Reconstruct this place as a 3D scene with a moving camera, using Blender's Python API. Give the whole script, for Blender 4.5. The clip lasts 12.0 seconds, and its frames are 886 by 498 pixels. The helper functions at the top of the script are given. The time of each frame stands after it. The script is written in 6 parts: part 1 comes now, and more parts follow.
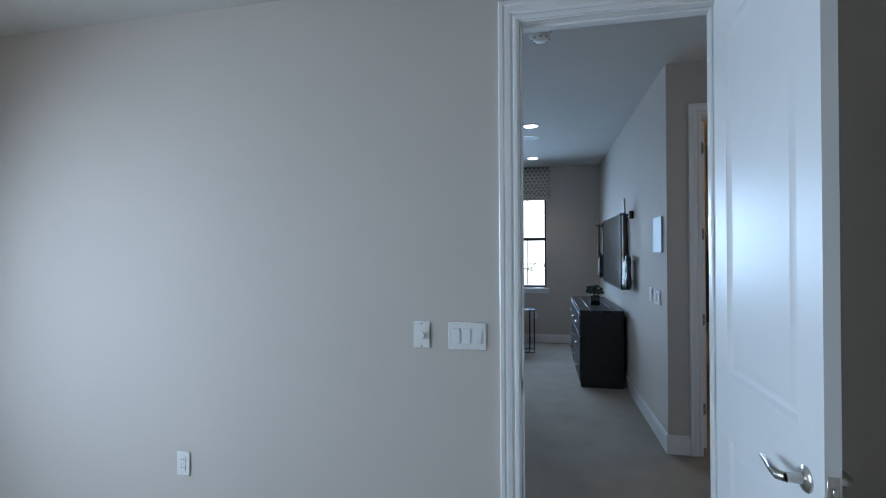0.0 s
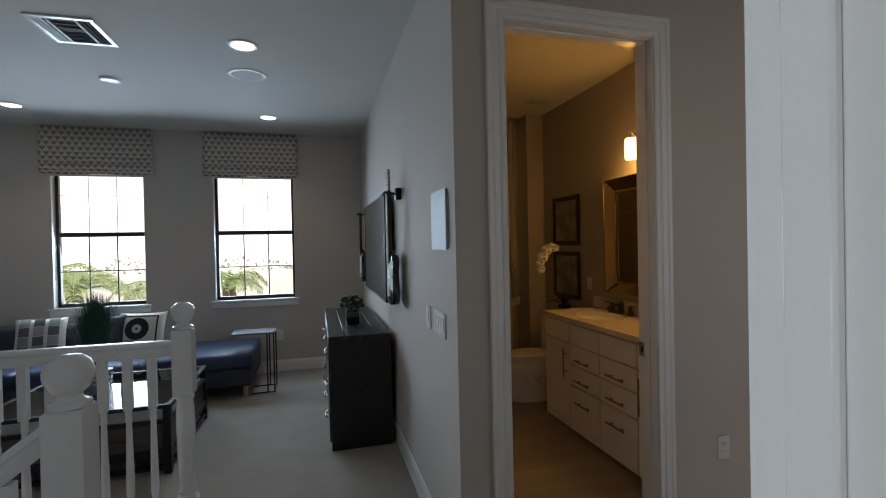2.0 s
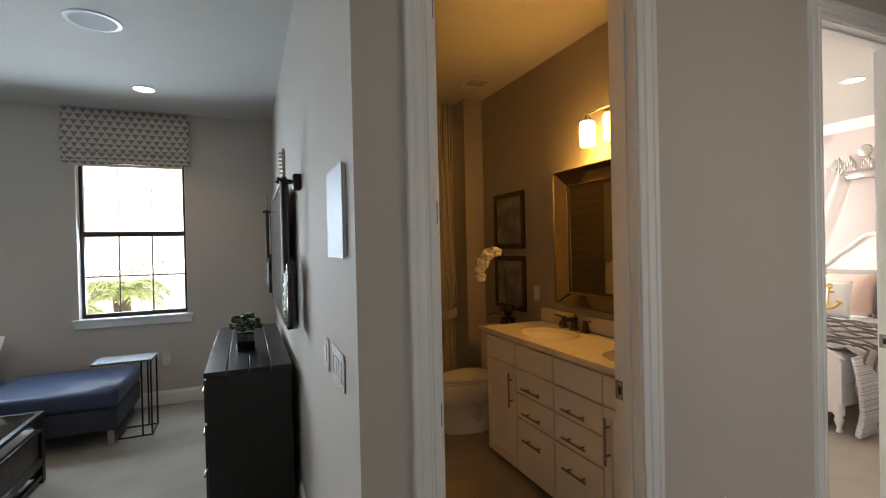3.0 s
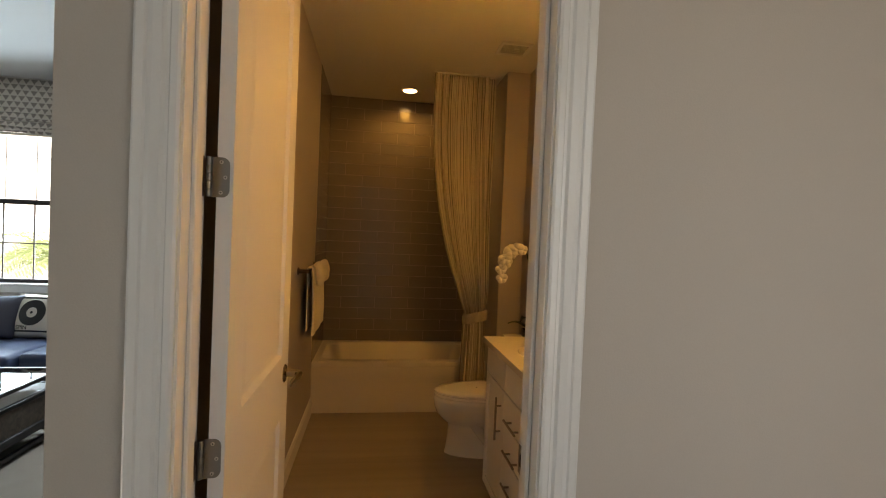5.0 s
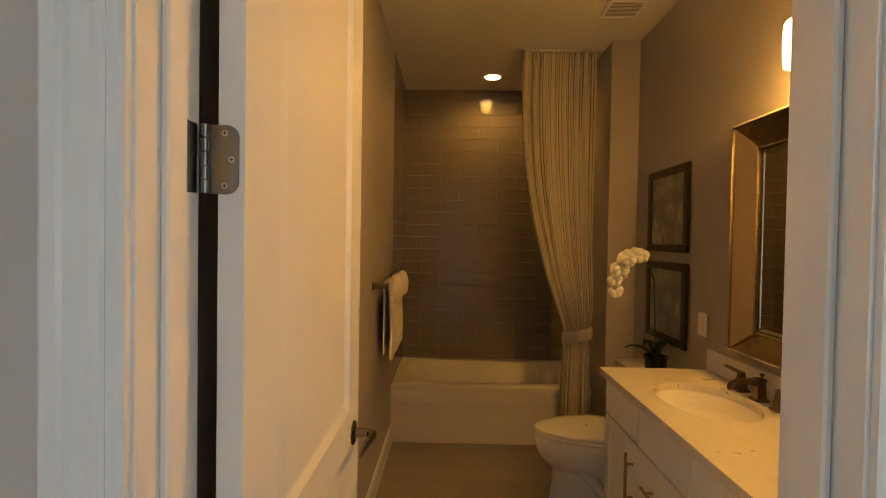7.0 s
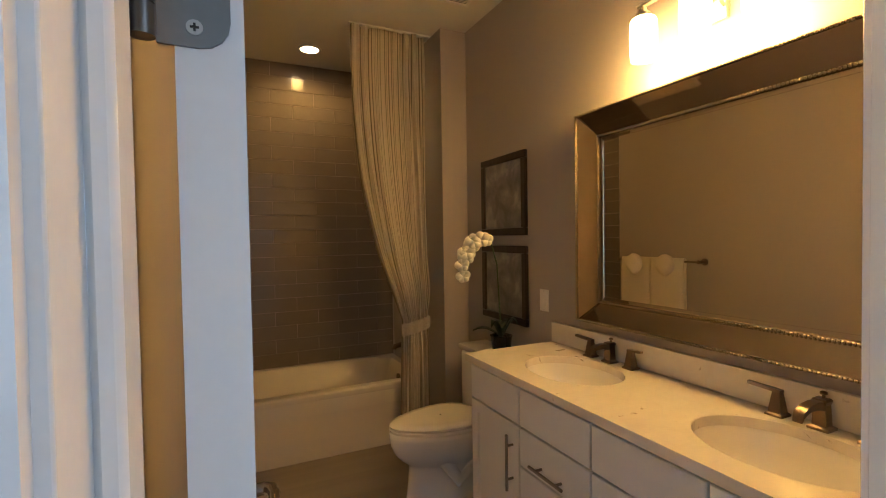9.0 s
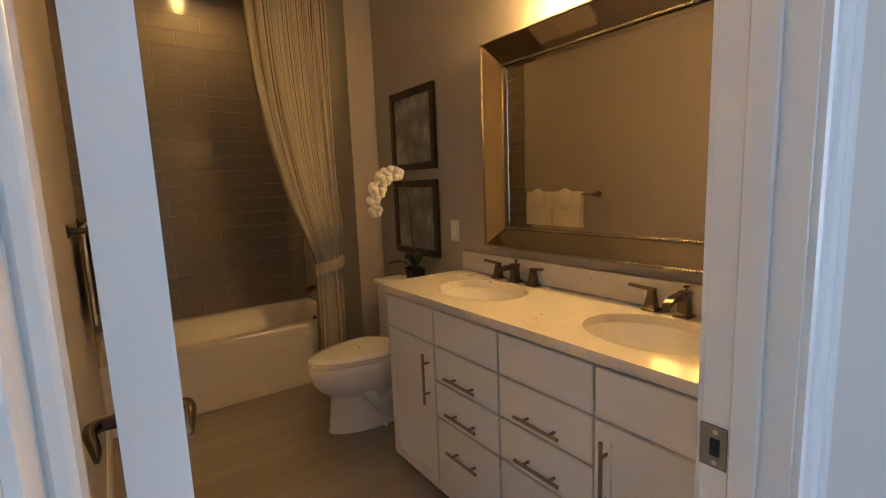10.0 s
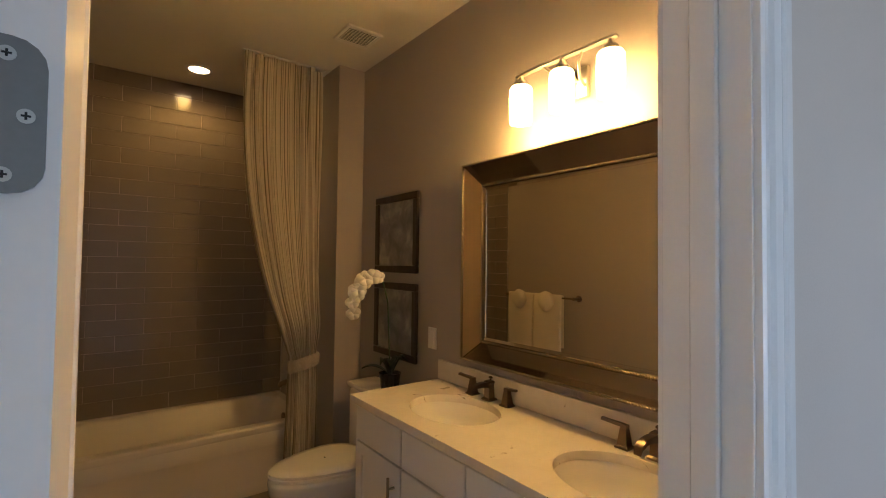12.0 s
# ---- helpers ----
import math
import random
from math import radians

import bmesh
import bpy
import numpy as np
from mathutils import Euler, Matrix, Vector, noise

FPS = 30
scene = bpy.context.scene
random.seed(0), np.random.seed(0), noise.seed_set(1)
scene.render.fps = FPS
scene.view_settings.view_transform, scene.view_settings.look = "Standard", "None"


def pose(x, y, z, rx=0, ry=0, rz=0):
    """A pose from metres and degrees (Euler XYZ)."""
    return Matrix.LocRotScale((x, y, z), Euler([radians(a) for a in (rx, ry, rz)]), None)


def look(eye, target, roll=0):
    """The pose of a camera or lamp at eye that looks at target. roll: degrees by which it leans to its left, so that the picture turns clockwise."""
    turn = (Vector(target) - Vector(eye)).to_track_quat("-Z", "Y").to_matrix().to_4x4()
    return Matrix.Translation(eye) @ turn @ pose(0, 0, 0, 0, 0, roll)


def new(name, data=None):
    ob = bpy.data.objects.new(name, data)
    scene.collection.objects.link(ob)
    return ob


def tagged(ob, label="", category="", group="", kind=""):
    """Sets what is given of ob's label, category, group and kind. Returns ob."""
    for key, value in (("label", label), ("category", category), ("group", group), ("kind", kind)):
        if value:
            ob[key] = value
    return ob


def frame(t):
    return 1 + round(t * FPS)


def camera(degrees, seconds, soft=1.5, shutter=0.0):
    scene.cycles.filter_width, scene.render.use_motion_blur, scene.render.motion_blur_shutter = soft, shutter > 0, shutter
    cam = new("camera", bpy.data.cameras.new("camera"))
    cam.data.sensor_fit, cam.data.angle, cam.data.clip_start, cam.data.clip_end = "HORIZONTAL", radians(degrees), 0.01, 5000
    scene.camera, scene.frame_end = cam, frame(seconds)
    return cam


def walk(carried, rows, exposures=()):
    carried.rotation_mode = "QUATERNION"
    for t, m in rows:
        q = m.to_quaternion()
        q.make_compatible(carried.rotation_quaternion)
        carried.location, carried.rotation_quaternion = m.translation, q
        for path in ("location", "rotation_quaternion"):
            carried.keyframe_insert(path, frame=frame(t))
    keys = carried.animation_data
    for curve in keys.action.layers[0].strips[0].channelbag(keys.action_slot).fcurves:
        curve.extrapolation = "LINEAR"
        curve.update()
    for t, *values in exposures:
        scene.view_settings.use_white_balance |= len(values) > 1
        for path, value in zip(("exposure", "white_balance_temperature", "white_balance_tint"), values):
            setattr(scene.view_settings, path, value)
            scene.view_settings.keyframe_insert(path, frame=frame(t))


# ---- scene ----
cam = camera(87.5, 12.0, soft=1.1)
PATH = [
    (0, (0.298, 0.359, 1.478), (-0.12, 2.314, 1.489), -0.3),
    (0.5, (0.336, 0.843, 1.487), (0.231, 2.84, 1.484), -0.4),
    (1, (0.419, 1.305, 1.487), (0.568, 3.299, 1.478), -0.4),
    (1.5, (0.515, 1.743, 1.485), (0.857, 3.713, 1.476), -0.7),
    (2, (0.627, 2.147, 1.489), (1.154, 4.076, 1.467), -1.2),
    (2.5, (0.779, 2.525, 1.497), (1.443, 4.412, 1.496), -1.4),
    (3, (0.926, 2.786, 1.492), (1.706, 4.628, 1.477), -1.3),
    (3.2, (0.992, 2.839, 1.491), (1.786, 4.675, 1.48), -1.7),
    (4.8, (1.763, 3.003, 1.474), (2.134, 4.968, 1.451), 2.3),
    (5, (1.804, 3.025, 1.479), (2.093, 5.003, 1.437), 2.4),
    (5.5, (1.889, 3.037, 1.48), (1.915, 5.036, 1.42), 2.4),
    (6, (1.901, 3.135, 1.48), (1.728, 5.126, 1.404), 2.7),
    (6.5, (1.818, 3.34, 1.485), (1.66, 5.333, 1.438), 1.9),
    (6.7, (1.793, 3.415, 1.49), (1.675, 5.411, 1.443), 1.3),
    (8.3, (1.516, 3.848, 1.503), (2.007, 5.786, 1.557), 0.2),
    (8.5, (1.487, 3.85, 1.498), (2.085, 5.758, 1.536), -0.5),
    (9, (1.47, 3.834, 1.446), (2.322, 5.643, 1.396), -0.9),
    (9.5, (1.468, 3.813, 1.352), (2.498, 5.52, 1.199), -1.4),
    (10, (1.458, 3.798, 1.363), (2.612, 5.408, 1.085), -2.2),
    (10.5, (1.465, 3.807, 1.382), (2.69, 5.369, 1.144), -2.4),
    (11, (1.45, 3.822, 1.464), (2.695, 5.382, 1.344), -1.5),
    (11.5, (1.44, 3.834, 1.526), (2.665, 5.414, 1.536), -0.3),
    (12, (1.498, 3.77, 1.516), (2.71, 5.36, 1.575), 0.7),
]
walk(cam, [(t, look(eye, target, roll)) for t, eye, target, roll in PATH],
     [(0, -0.48, 5850, 11), (0.5, -0.55, 6600, 14), (1.0, -0.68, 6850, 15), (2.0, -0.76, 7200, 16), (2.5, -0.38, 7500, 16), (3.0, 0.05, 7900, 16), (4.8, 0.34, 8200, 15), (6.7, 0.64, 7650, 14), (8.3, 0.90, 6050, 12), (9.5, 1.05, 5350, 12), (11.0, 1.0, 5400, 12), (12.0, 0.72, 5500, 12)])

# ---- world, sun and large lights ----
world = bpy.data.worlds.new("sky")
scene.world = world
world.use_nodes = True
wt = world.node_tree
sky = wt.nodes.new("ShaderNodeTexSky")
sky.sky_type, sky.sun_disc = "NISHITA", False
sky.sun_elevation, sky.sun_rotation = radians(58), radians(200)
wt.nodes["Background"].inputs["Strength"].default_value = 0.15
wt.links.new(sky.outputs[0], wt.nodes["Background"].inputs["Color"])

sun = new("sun", bpy.data.lights.new("sun", "SUN"))
sun.data.energy, sun.data.angle, sun.data.color = 5.0, radians(0.5), (1.0, 0.96, 0.9)
sun.matrix_world = look((2, -10, 18), (0, 2, 0))


def area(name, m, w, h, watts, color, spread=180):
    """A rectangular lamp that stands in for the sky's light in a wall's opening."""
    ob = new(name, bpy.data.lights.new(name, "AREA"))
    ob.data.shape, ob.data.size, ob.data.size_y = "RECTANGLE", w, h
    ob.data.energy, ob.data.color, ob.data.spread = watts, color, radians(spread)
    ob.matrix_world = m
    return ob


def bulb(name, at, watts, color, radius=0.04, cone=0.0):
    """A lamp's light: a small globe, or a downward cone."""
    ob = new(name, bpy.data.lights.new(name, "SPOT" if cone else "POINT"))
    ob.data.energy, ob.data.color, ob.data.shadow_soft_size = watts, color, radius
    if cone:
        ob.data.spot_size, ob.data.spot_blend = radians(cone), 0.6
    ob.location = at
    return ob


DAY = (0.80, 0.90, 1.0)
WARM = (1.0, 0.53, 0.11)
CAN = (1.0, 0.76, 0.52)
area("opening_light", look((-0.07, 8.1, 1.60), (-0.07, 6.2, 1.05)), 0.85, 1.38, 48, (0.50, 0.74, 1.0), 155)
area("opening_light", look((-1.65, 8.1, 1.60), (-1.65, 6.2, 1.05)), 0.85, 1.38, 70, (0.50, 0.74, 1.0), 155)
area("opening_light", look((-3.25, 0.65, 1.50), (0, 1.2, 0.1)), 1.5, 1.5, 90, (0.68, 0.85, 1.0), 140)
# unseen fill for the hall, set in an opening added to its south wall
area("opening_light", look((2.82, 2.40, 1.5), (2.82, 4.0, 1.2)), 0.80, 1.4, 3.2, (0.78, 0.90, 1.0))
area("opening_light", look((5.6, 8.1, 1.6), (5.6, 5.0, 1.2)), 1.8, 1.6, 165, (0.86, 0.94, 1.0))
for x, y in ((0.18, 5.48), (0.174, 7.266), (-2.03, 7.265)):
    bulb("can_light", (x, y, 2.80), 9, CAN, 0.06, 120)
bulb("can_light", (5.78, 5.08, 2.80), 10, CAN, 0.06, 120)
bulb("can_light", (2.066, 7.34, 2.80), 7.5, WARM, 0.05, 168)

# ---- materials ----


def mat(name, color, rough=0.6, metal=0.0, var=0.06, scale=3.0, grain=0.0, gscale=200.0, coat=0.0, spec=0.5):
    """A painted or plain surface: two scales of tone and a fine relief."""
    m = bpy.data.materials.new(name)
    m.use_nodes = True
    nt = m.node_tree
    b = nt.nodes["Principled BSDF"]
    b.inputs["Roughness"].default_value = rough
    b.inputs["Metallic"].default_value = metal
    b.inputs["Coat Weight"].default_value = coat
    b.inputs["Specular IOR Level"].default_value = spec
    tc = nt.nodes.new("ShaderNodeTexCoord")
    n1, n2 = nt.nodes.new("ShaderNodeTexNoise"), nt.nodes.new("ShaderNodeTexNoise")
    n1.inputs["Scale"].default_value, n1.inputs["Detail"].default_value = scale, 4
    n2.inputs["Scale"].default_value, n2.inputs["Detail"].default_value = gscale, 3
    for n in (n1, n2):
        nt.links.new(tc.outputs["Object"], n.inputs["Vector"])
    add = nt.nodes.new("ShaderNodeMath")
    add.operation = "ADD"
    nt.links.new(n1.outputs["Fac"], add.inputs[0])
    nt.links.new(n2.outputs["Fac"], add.inputs[1])
    ramp = nt.nodes.new("ShaderNodeMapRange")
    ramp.inputs["From Min"].default_value, ramp.inputs["From Max"].default_value = 0.6, 1.4
    ramp.inputs["To Min"].default_value, ramp.inputs["To Max"].default_value = 1 - var, 1 + var
    nt.links.new(add.outputs[0], ramp.inputs["Value"])
    mul = nt.nodes.new("ShaderNodeVectorMath")
    mul.operation = "SCALE"
    mul.inputs[0].default_value = color
    nt.links.new(ramp.outputs[0], mul.inputs["Scale"])
    nt.links.new(mul.outputs[0], b.inputs["Base Color"])
    if grain:
        bump = nt.nodes.new("ShaderNodeBump")
        bump.inputs["Strength"].default_value, bump.inputs["Distance"].default_value = grain, 0.004
        nt.links.new(n2.outputs["Fac"], bump.inputs["Height"])
        nt.links.new(bump.outputs[0], b.inputs["Normal"])
    return m


def tuned(m, **kw):
    for k, v in kw.items():
        m.node_tree.nodes["Principled BSDF"].inputs[k.replace("_", " ")].default_value = v
    return m


def glow(name, color, strength):
    m = bpy.data.materials.new(name)
    m.use_nodes = True
    nt = m.node_tree
    e = nt.nodes.new("ShaderNodeEmission")
    e.inputs["Color"].default_value, e.inputs["Strength"].default_value = (*color, 1), strength
    nt.links.new(e.outputs[0], nt.nodes["Material Output"].inputs["Surface"])
    return m


def wood(name, dark, light, axis=1, rough=0.45, scale=1.0):
    """Wood with grain that runs along one axis."""
    m = mat(name, dark, rough)
    nt = m.node_tree
    b = nt.nodes["Principled BSDF"]
    tc = nt.nodes.new("ShaderNodeTexCoord")
    mp = nt.nodes.new("ShaderNodeMapping")
    s = [28.0 * scale] * 3
    s[axis] = 1.6 * scale
    mp.inputs["Scale"].default_value = s
    n = nt.nodes.new("ShaderNodeTexNoise")
    n.inputs["Scale"].default_value, n.inputs["Detail"].default_value, n.inputs["Distortion"].default_value = 1.0, 6, 0.6
    r = nt.nodes.new("ShaderNodeValToRGB")
    r.color_ramp.elements[0].position, r.color_ramp.elements[1].position = 0.35, 0.7
    r.color_ramp.elements[0].color, r.color_ramp.elements[1].color = (*dark, 1), (*light, 1)
    nt.links.new(tc.outputs["Object"], mp.inputs["Vector"])
    nt.links.new(mp.outputs[0], n.inputs["Vector"])
    nt.links.new(n.outputs["Fac"], r.inputs["Fac"])
    nt.links.new(r.outputs["Color"], b.inputs["Base Color"])
    bump = nt.nodes.new("ShaderNodeBump")
    bump.inputs["Strength"].default_value, bump.inputs["Distance"].default_value = 0.15, 0.002
    nt.links.new(n.outputs["Fac"], bump.inputs["Height"])
    nt.links.new(bump.outputs[0], b.inputs["Normal"])
    return m


def striped(name, base, line, axis_scale, width=0.25, rough=0.9, axis="X"):
    """Cloth with thin woven stripes along one direction of its own coordinates."""
    m = mat(name, base, rough, grain=0.3, gscale=300)
    nt = m.node_tree
    b = nt.nodes["Principled BSDF"]
    uv = nt.nodes.new("ShaderNodeUVMap")
    sp = nt.nodes.new("ShaderNodeSeparateXYZ")
    nt.links.new(uv.outputs[0], sp.inputs[0])
    nz = nt.nodes.new("ShaderNodeTexNoise")
    nz.noise_dimensions = "1D"
    nz.inputs["Scale"].default_value, nz.inputs["Detail"].default_value = axis_scale, 2
    nt.links.new(sp.outputs[axis], nz.inputs["W"])
    cut = nt.nodes.new("ShaderNodeMapRange")
    cut.inputs["From Min"].default_value, cut.inputs["From Max"].default_value = 0.55, 0.60
    nt.links.new(nz.outputs["Fac"], cut.inputs["Value"])
    mx = nt.nodes.new("ShaderNodeMix")
    mx.data_type = "RGBA"
    mx.inputs[6].default_value, mx.inputs[7].default_value = (*base, 1), (*line, 1)
    nt.links.new(cut.outputs[0], mx.inputs[0])
    nt.links.new(mx.outputs[2], b.inputs["Base Color"])
    return m


def triangles(name, base, ink, size):
    """Cream cloth printed with rows of small triangles."""
    m = mat(name, base, 0.9, grain=0.3, gscale=400)
    nt = m.node_tree
    b = nt.nodes["Principled BSDF"]
    uv = nt.nodes.new("ShaderNodeUVMap")
    sp = nt.nodes.new("ShaderNodeSeparateXYZ")
    nt.links.new(uv.outputs[0], sp.inputs[0])

    def node(op, a, c=None):
        n = nt.nodes.new("ShaderNodeMath")
        n.operation = op
        for i, v in enumerate((a, c)):
            if v is None:
                continue
            if isinstance(v, (int, float)):
                n.inputs[i].default_value = v
            else:
                nt.links.new(v, n.inputs[i])
        return n.outputs[0]

    v = node("DIVIDE", sp.outputs["Y"], size * 0.8)
    row = node("FLOOR", v)
    u = node("ADD", node("DIVIDE", sp.outputs["X"], size), node("MULTIPLY", row, 0.5))
    fu, fv = node("FRACT", u), node("FRACT", v)
    d = node("MULTIPLY", node("ABSOLUTE", node("SUBTRACT", fu, 0.5)), 2.0)
    inside = node("LESS_THAN", d, node("SUBTRACT", fv, 0.12))
    mx = nt.nodes.new("ShaderNodeMix")
    mx.data_type = "RGBA"
    mx.inputs[6].default_value, mx.inputs[7].default_value = (*base, 1), (*ink, 1)
    nt.links.new(inside, mx.inputs[0])
    nt.links.new(mx.outputs[2], b.inputs["Base Color"])
    return m


def stone(name, base, vein, rough=0.18, scale=6.0):
    """Pale quartz with sparse brown veins and flecks."""
    m = mat(name, base, rough, var=0.05, scale=9)
    nt = m.node_tree
    b = nt.nodes["Principled BSDF"]
    tc = nt.nodes.new("ShaderNodeTexCoord")
    n = nt.nodes.new("ShaderNodeTexNoise")
    n.inputs["Scale"].default_value, n.inputs["Detail"].default_value = scale, 7
    n.inputs["Roughness"].default_value, n.inputs["Distortion"].default_value = 0.65, 1.2
    nt.links.new(tc.outputs["Object"], n.inputs["Vector"])
    r = nt.nodes.new("ShaderNodeValToRGB")
    e = r.color_ramp.elements
    e[0].position, e[0].color = 0.31, (*vein, 1)
    e[1].position, e[1].color = 0.37, (*base, 1)
    x = e.new(0.75)
    x.color = (base[0] * 0.92, base[1] * 0.91, base[2] * 0.9, 1)
    nt.links.new(n.outputs["Fac"], r.inputs["Fac"])
    nt.links.new(r.outputs["Color"], b.inputs["Base Color"])
    return m


def pane(name, tint=(1, 1, 1)):
    """Clear flat glass."""
    m = bpy.data.materials.new(name)
    m.use_nodes = True
    nt = m.node_tree
    g, t, mx = nt.nodes.new("ShaderNodeBsdfGlossy"), nt.nodes.new("ShaderNodeBsdfTransparent"), nt.nodes.new("ShaderNodeMixShader")
    fr = nt.nodes.new("ShaderNodeFresnel")
    fr.inputs["IOR"].default_value = 1.5
    g.inputs["Roughness"].default_value = 0.01
    t.inputs["Color"].default_value = (*tint, 1)
    nt.links.new(fr.outputs[0], mx.inputs[0])
    nt.links.new(t.outputs[0], mx.inputs[1])
    nt.links.new(g.outputs[0], mx.inputs[2])
    nt.links.new(mx.outputs[0], nt.nodes["Material Output"].inputs["Surface"])
    return m


PAINT = mat("greige_paint", (0.56, 0.51, 0.46), 0.75, var=0.03, scale=1.5, grain=0.12, gscale=260)
BATH_PAINT = mat("taupe_paint", (0.375, 0.337, 0.312), 0.7, var=0.03, scale=1.5, grain=0.12, gscale=260)
PINK_PAINT = mat("blush_paint", (0.66, 0.565, 0.55), 0.75, var=0.02, grain=0.1)
CEIL = mat("ceiling_paint", (0.60, 0.58, 0.545), 0.85, var=0.03, scale=2, grain=0.25, gscale=160)
TRIM = mat("white_trim_paint", (0.82, 0.815, 0.80), 0.24, var=0.02)
DOORW = mat("white_door_paint", (0.78, 0.78, 0.775), 0.40, var=0.02, scale=2, grain=0.02, gscale=140)
CARPET = mat("beige_carpet", (0.34, 0.305, 0.265), 0.95, var=0.14, scale=4, grain=0.9, gscale=420, spec=0.1)
TILEFLOOR = wood("taupe_floor_tile", (0.26, 0.225, 0.185), (0.34, 0.29, 0.24), 0, 0.42, 0.22)
TILE = mat("taupe_glazed_tile", (0.20, 0.172, 0.15), 0.14, var=0.05, scale=5, grain=0.06, gscale=9)
GROUT = mat("grey_grout", (0.52, 0.47, 0.42), 0.85, grain=0.3)
PORCELAIN = mat("white_porcelain", (0.80, 0.78, 0.74), 0.10, var=0.01, coat=0.3)
ACRYLIC = mat("white_acrylic", (0.62, 0.575, 0.51), 0.28, var=0.02)
QUARTZ = stone("pale_quartz", (0.72, 0.68, 0.62), (0.30, 0.24, 0.18), 0.18, 9.0)
CABINET = mat("white_cabinet_paint", (0.80, 0.79, 0.78), 0.38, var=0.02)
NICKEL = mat("brushed_nickel", (0.56, 0.53, 0.49), 0.28, 1.0, var=0.05)
DARKNICKEL = mat("dark_and_shaded_nickel", (0.26, 0.23, 0.20), 0.22, 1.0, var=0.05)
PULLMETAL = mat("dark_brushed_nickel", (0.33, 0.295, 0.26), 0.30, 1.0, var=0.06)
BRONZE = mat("dark_bronze", (0.20, 0.155, 0.12), 0.28, 1.0, var=0.10)
STEEL = mat("satin_steel_hinge", (0.25, 0.24, 0.225), 0.30, 1.0, var=0.05, grain=0.05)
# near-black painted as shade in holes, slots and vents; also the lid bumper
DARKGAP = mat("black_bumper_and_gap_shade", (0.01, 0.01, 0.01), 0.7)
PLASTIC = mat("white_plastic", (0.76, 0.75, 0.73), 0.35, var=0.01)
SOCKET = mat("shadowed_slot", (0.10, 0.10, 0.10), 0.6)
BLACKWOOD = wood("black_stained_wood", (0.005, 0.0045, 0.0045), (0.014, 0.013, 0.013), 1, 0.36)
BLACK = mat("black_metal", (0.012, 0.012, 0.013), 0.38, 0.4, var=0.05)
GLOSSBLACK = mat("gloss_black", (0.008, 0.008, 0.009), 0.10, var=0.02, coat=0.5)
SCREEN = mat("dark_screen", (0.012, 0.013, 0.015), 0.16, var=0.02)
MIRROR = mat("mirror_silver", (0.72, 0.67, 0.54), 0.01, 1.0, var=0.0)
SMOKED = mat("bronze_mirror", (0.58, 0.49, 0.36), 0.04, 1.0, var=0.03)
ANTIQUE = mat("antique_bronze", (0.10, 0.078, 0.058), 0.55, 1.0, var=0.15, gscale=120)
BEADS = mat("rubbed_bronze_beads", (0.24, 0.20, 0.15), 0.34, 1.0, var=0.1)
CURTAIN = striped("striped_curtain_cloth", (0.52, 0.46, 0.37), (0.21, 0.18, 0.14), 34)
BLINDCLOTH = triangles("triangle_print_cloth", (0.62, 0.57, 0.50), (0.27, 0.235, 0.21), 0.068)
SOFACLOTH = mat("charcoal_upholstery", (0.045, 0.05, 0.07), 0.8, var=0.12, scale=6, grain=0.5, gscale=500)
NAVY = mat("slate_blue_upholstery", (0.034, 0.055, 0.115), 0.42, var=0.10, scale=4, grain=0.4, gscale=500)
CREAMCLOTH = mat("cream_cloth", (0.62, 0.58, 0.51), 0.9, var=0.05, grain=0.5, gscale=400)
BLUECLOTH = mat("pale_blue_cloth", (0.36, 0.45, 0.62), 0.9, var=0.06, grain=0.5, gscale=400)
TOWEL = mat("cream_terry", (0.84, 0.77, 0.64), 0.95, var=0.08, grain=1.0, gscale=500)
GRASS = mat("deep_green_blade", (0.012, 0.075, 0.05), 0.5, var=0.4, scale=20)
LEAF = mat("dark_green_leaf", (0.02, 0.055, 0.02), 0.45, var=0.3, scale=25)
ORCHIDLEAF = mat("blackish_green_leaf", (0.010, 0.024, 0.012), 0.4, var=0.3, scale=25)
PETAL = mat("white_petal", (0.80, 0.76, 0.70), 0.6, var=0.04)
SILVERPOT = mat("hammered_silver", (0.36, 0.36, 0.37), 0.18, 1.0, var=0.5, scale=40, grain=0.8, gscale=60)
DRAWERWOOD = wood("dark_brown_wood", (0.045, 0.033, 0.025), (0.10, 0.075, 0.055), 0, 0.5)
WINFRAME = mat("black_window_frame", (0.015, 0.015, 0.017), 0.4, var=0.05)
MUNTIN = mat("grey_muntin", (0.10, 0.10, 0.10), 0.5)
GLASS = pane("window_glass")
TABLEGLASS = pane("clear_table_glass", (0.80, 0.84, 0.85))
MESHGREY = mat("grey_mesh_and_shaded_louvre", (0.30, 0.30, 0.29), 0.6, var=0.1, scale=60, grain=0.4, gscale=300)
VENTMETAL = mat("white_grille", (0.62, 0.61, 0.59), 0.4)
BULBGLOW = glow("frosted_shade_glow", (1.0, 0.54, 0.15), 16.0)
CANGLOW = glow("can_lamp_glow", (1.0, 0.88, 0.76), 9.0)
CANWARM = glow("warm_can_glow", (1.0, 0.62, 0.28), 12.0)

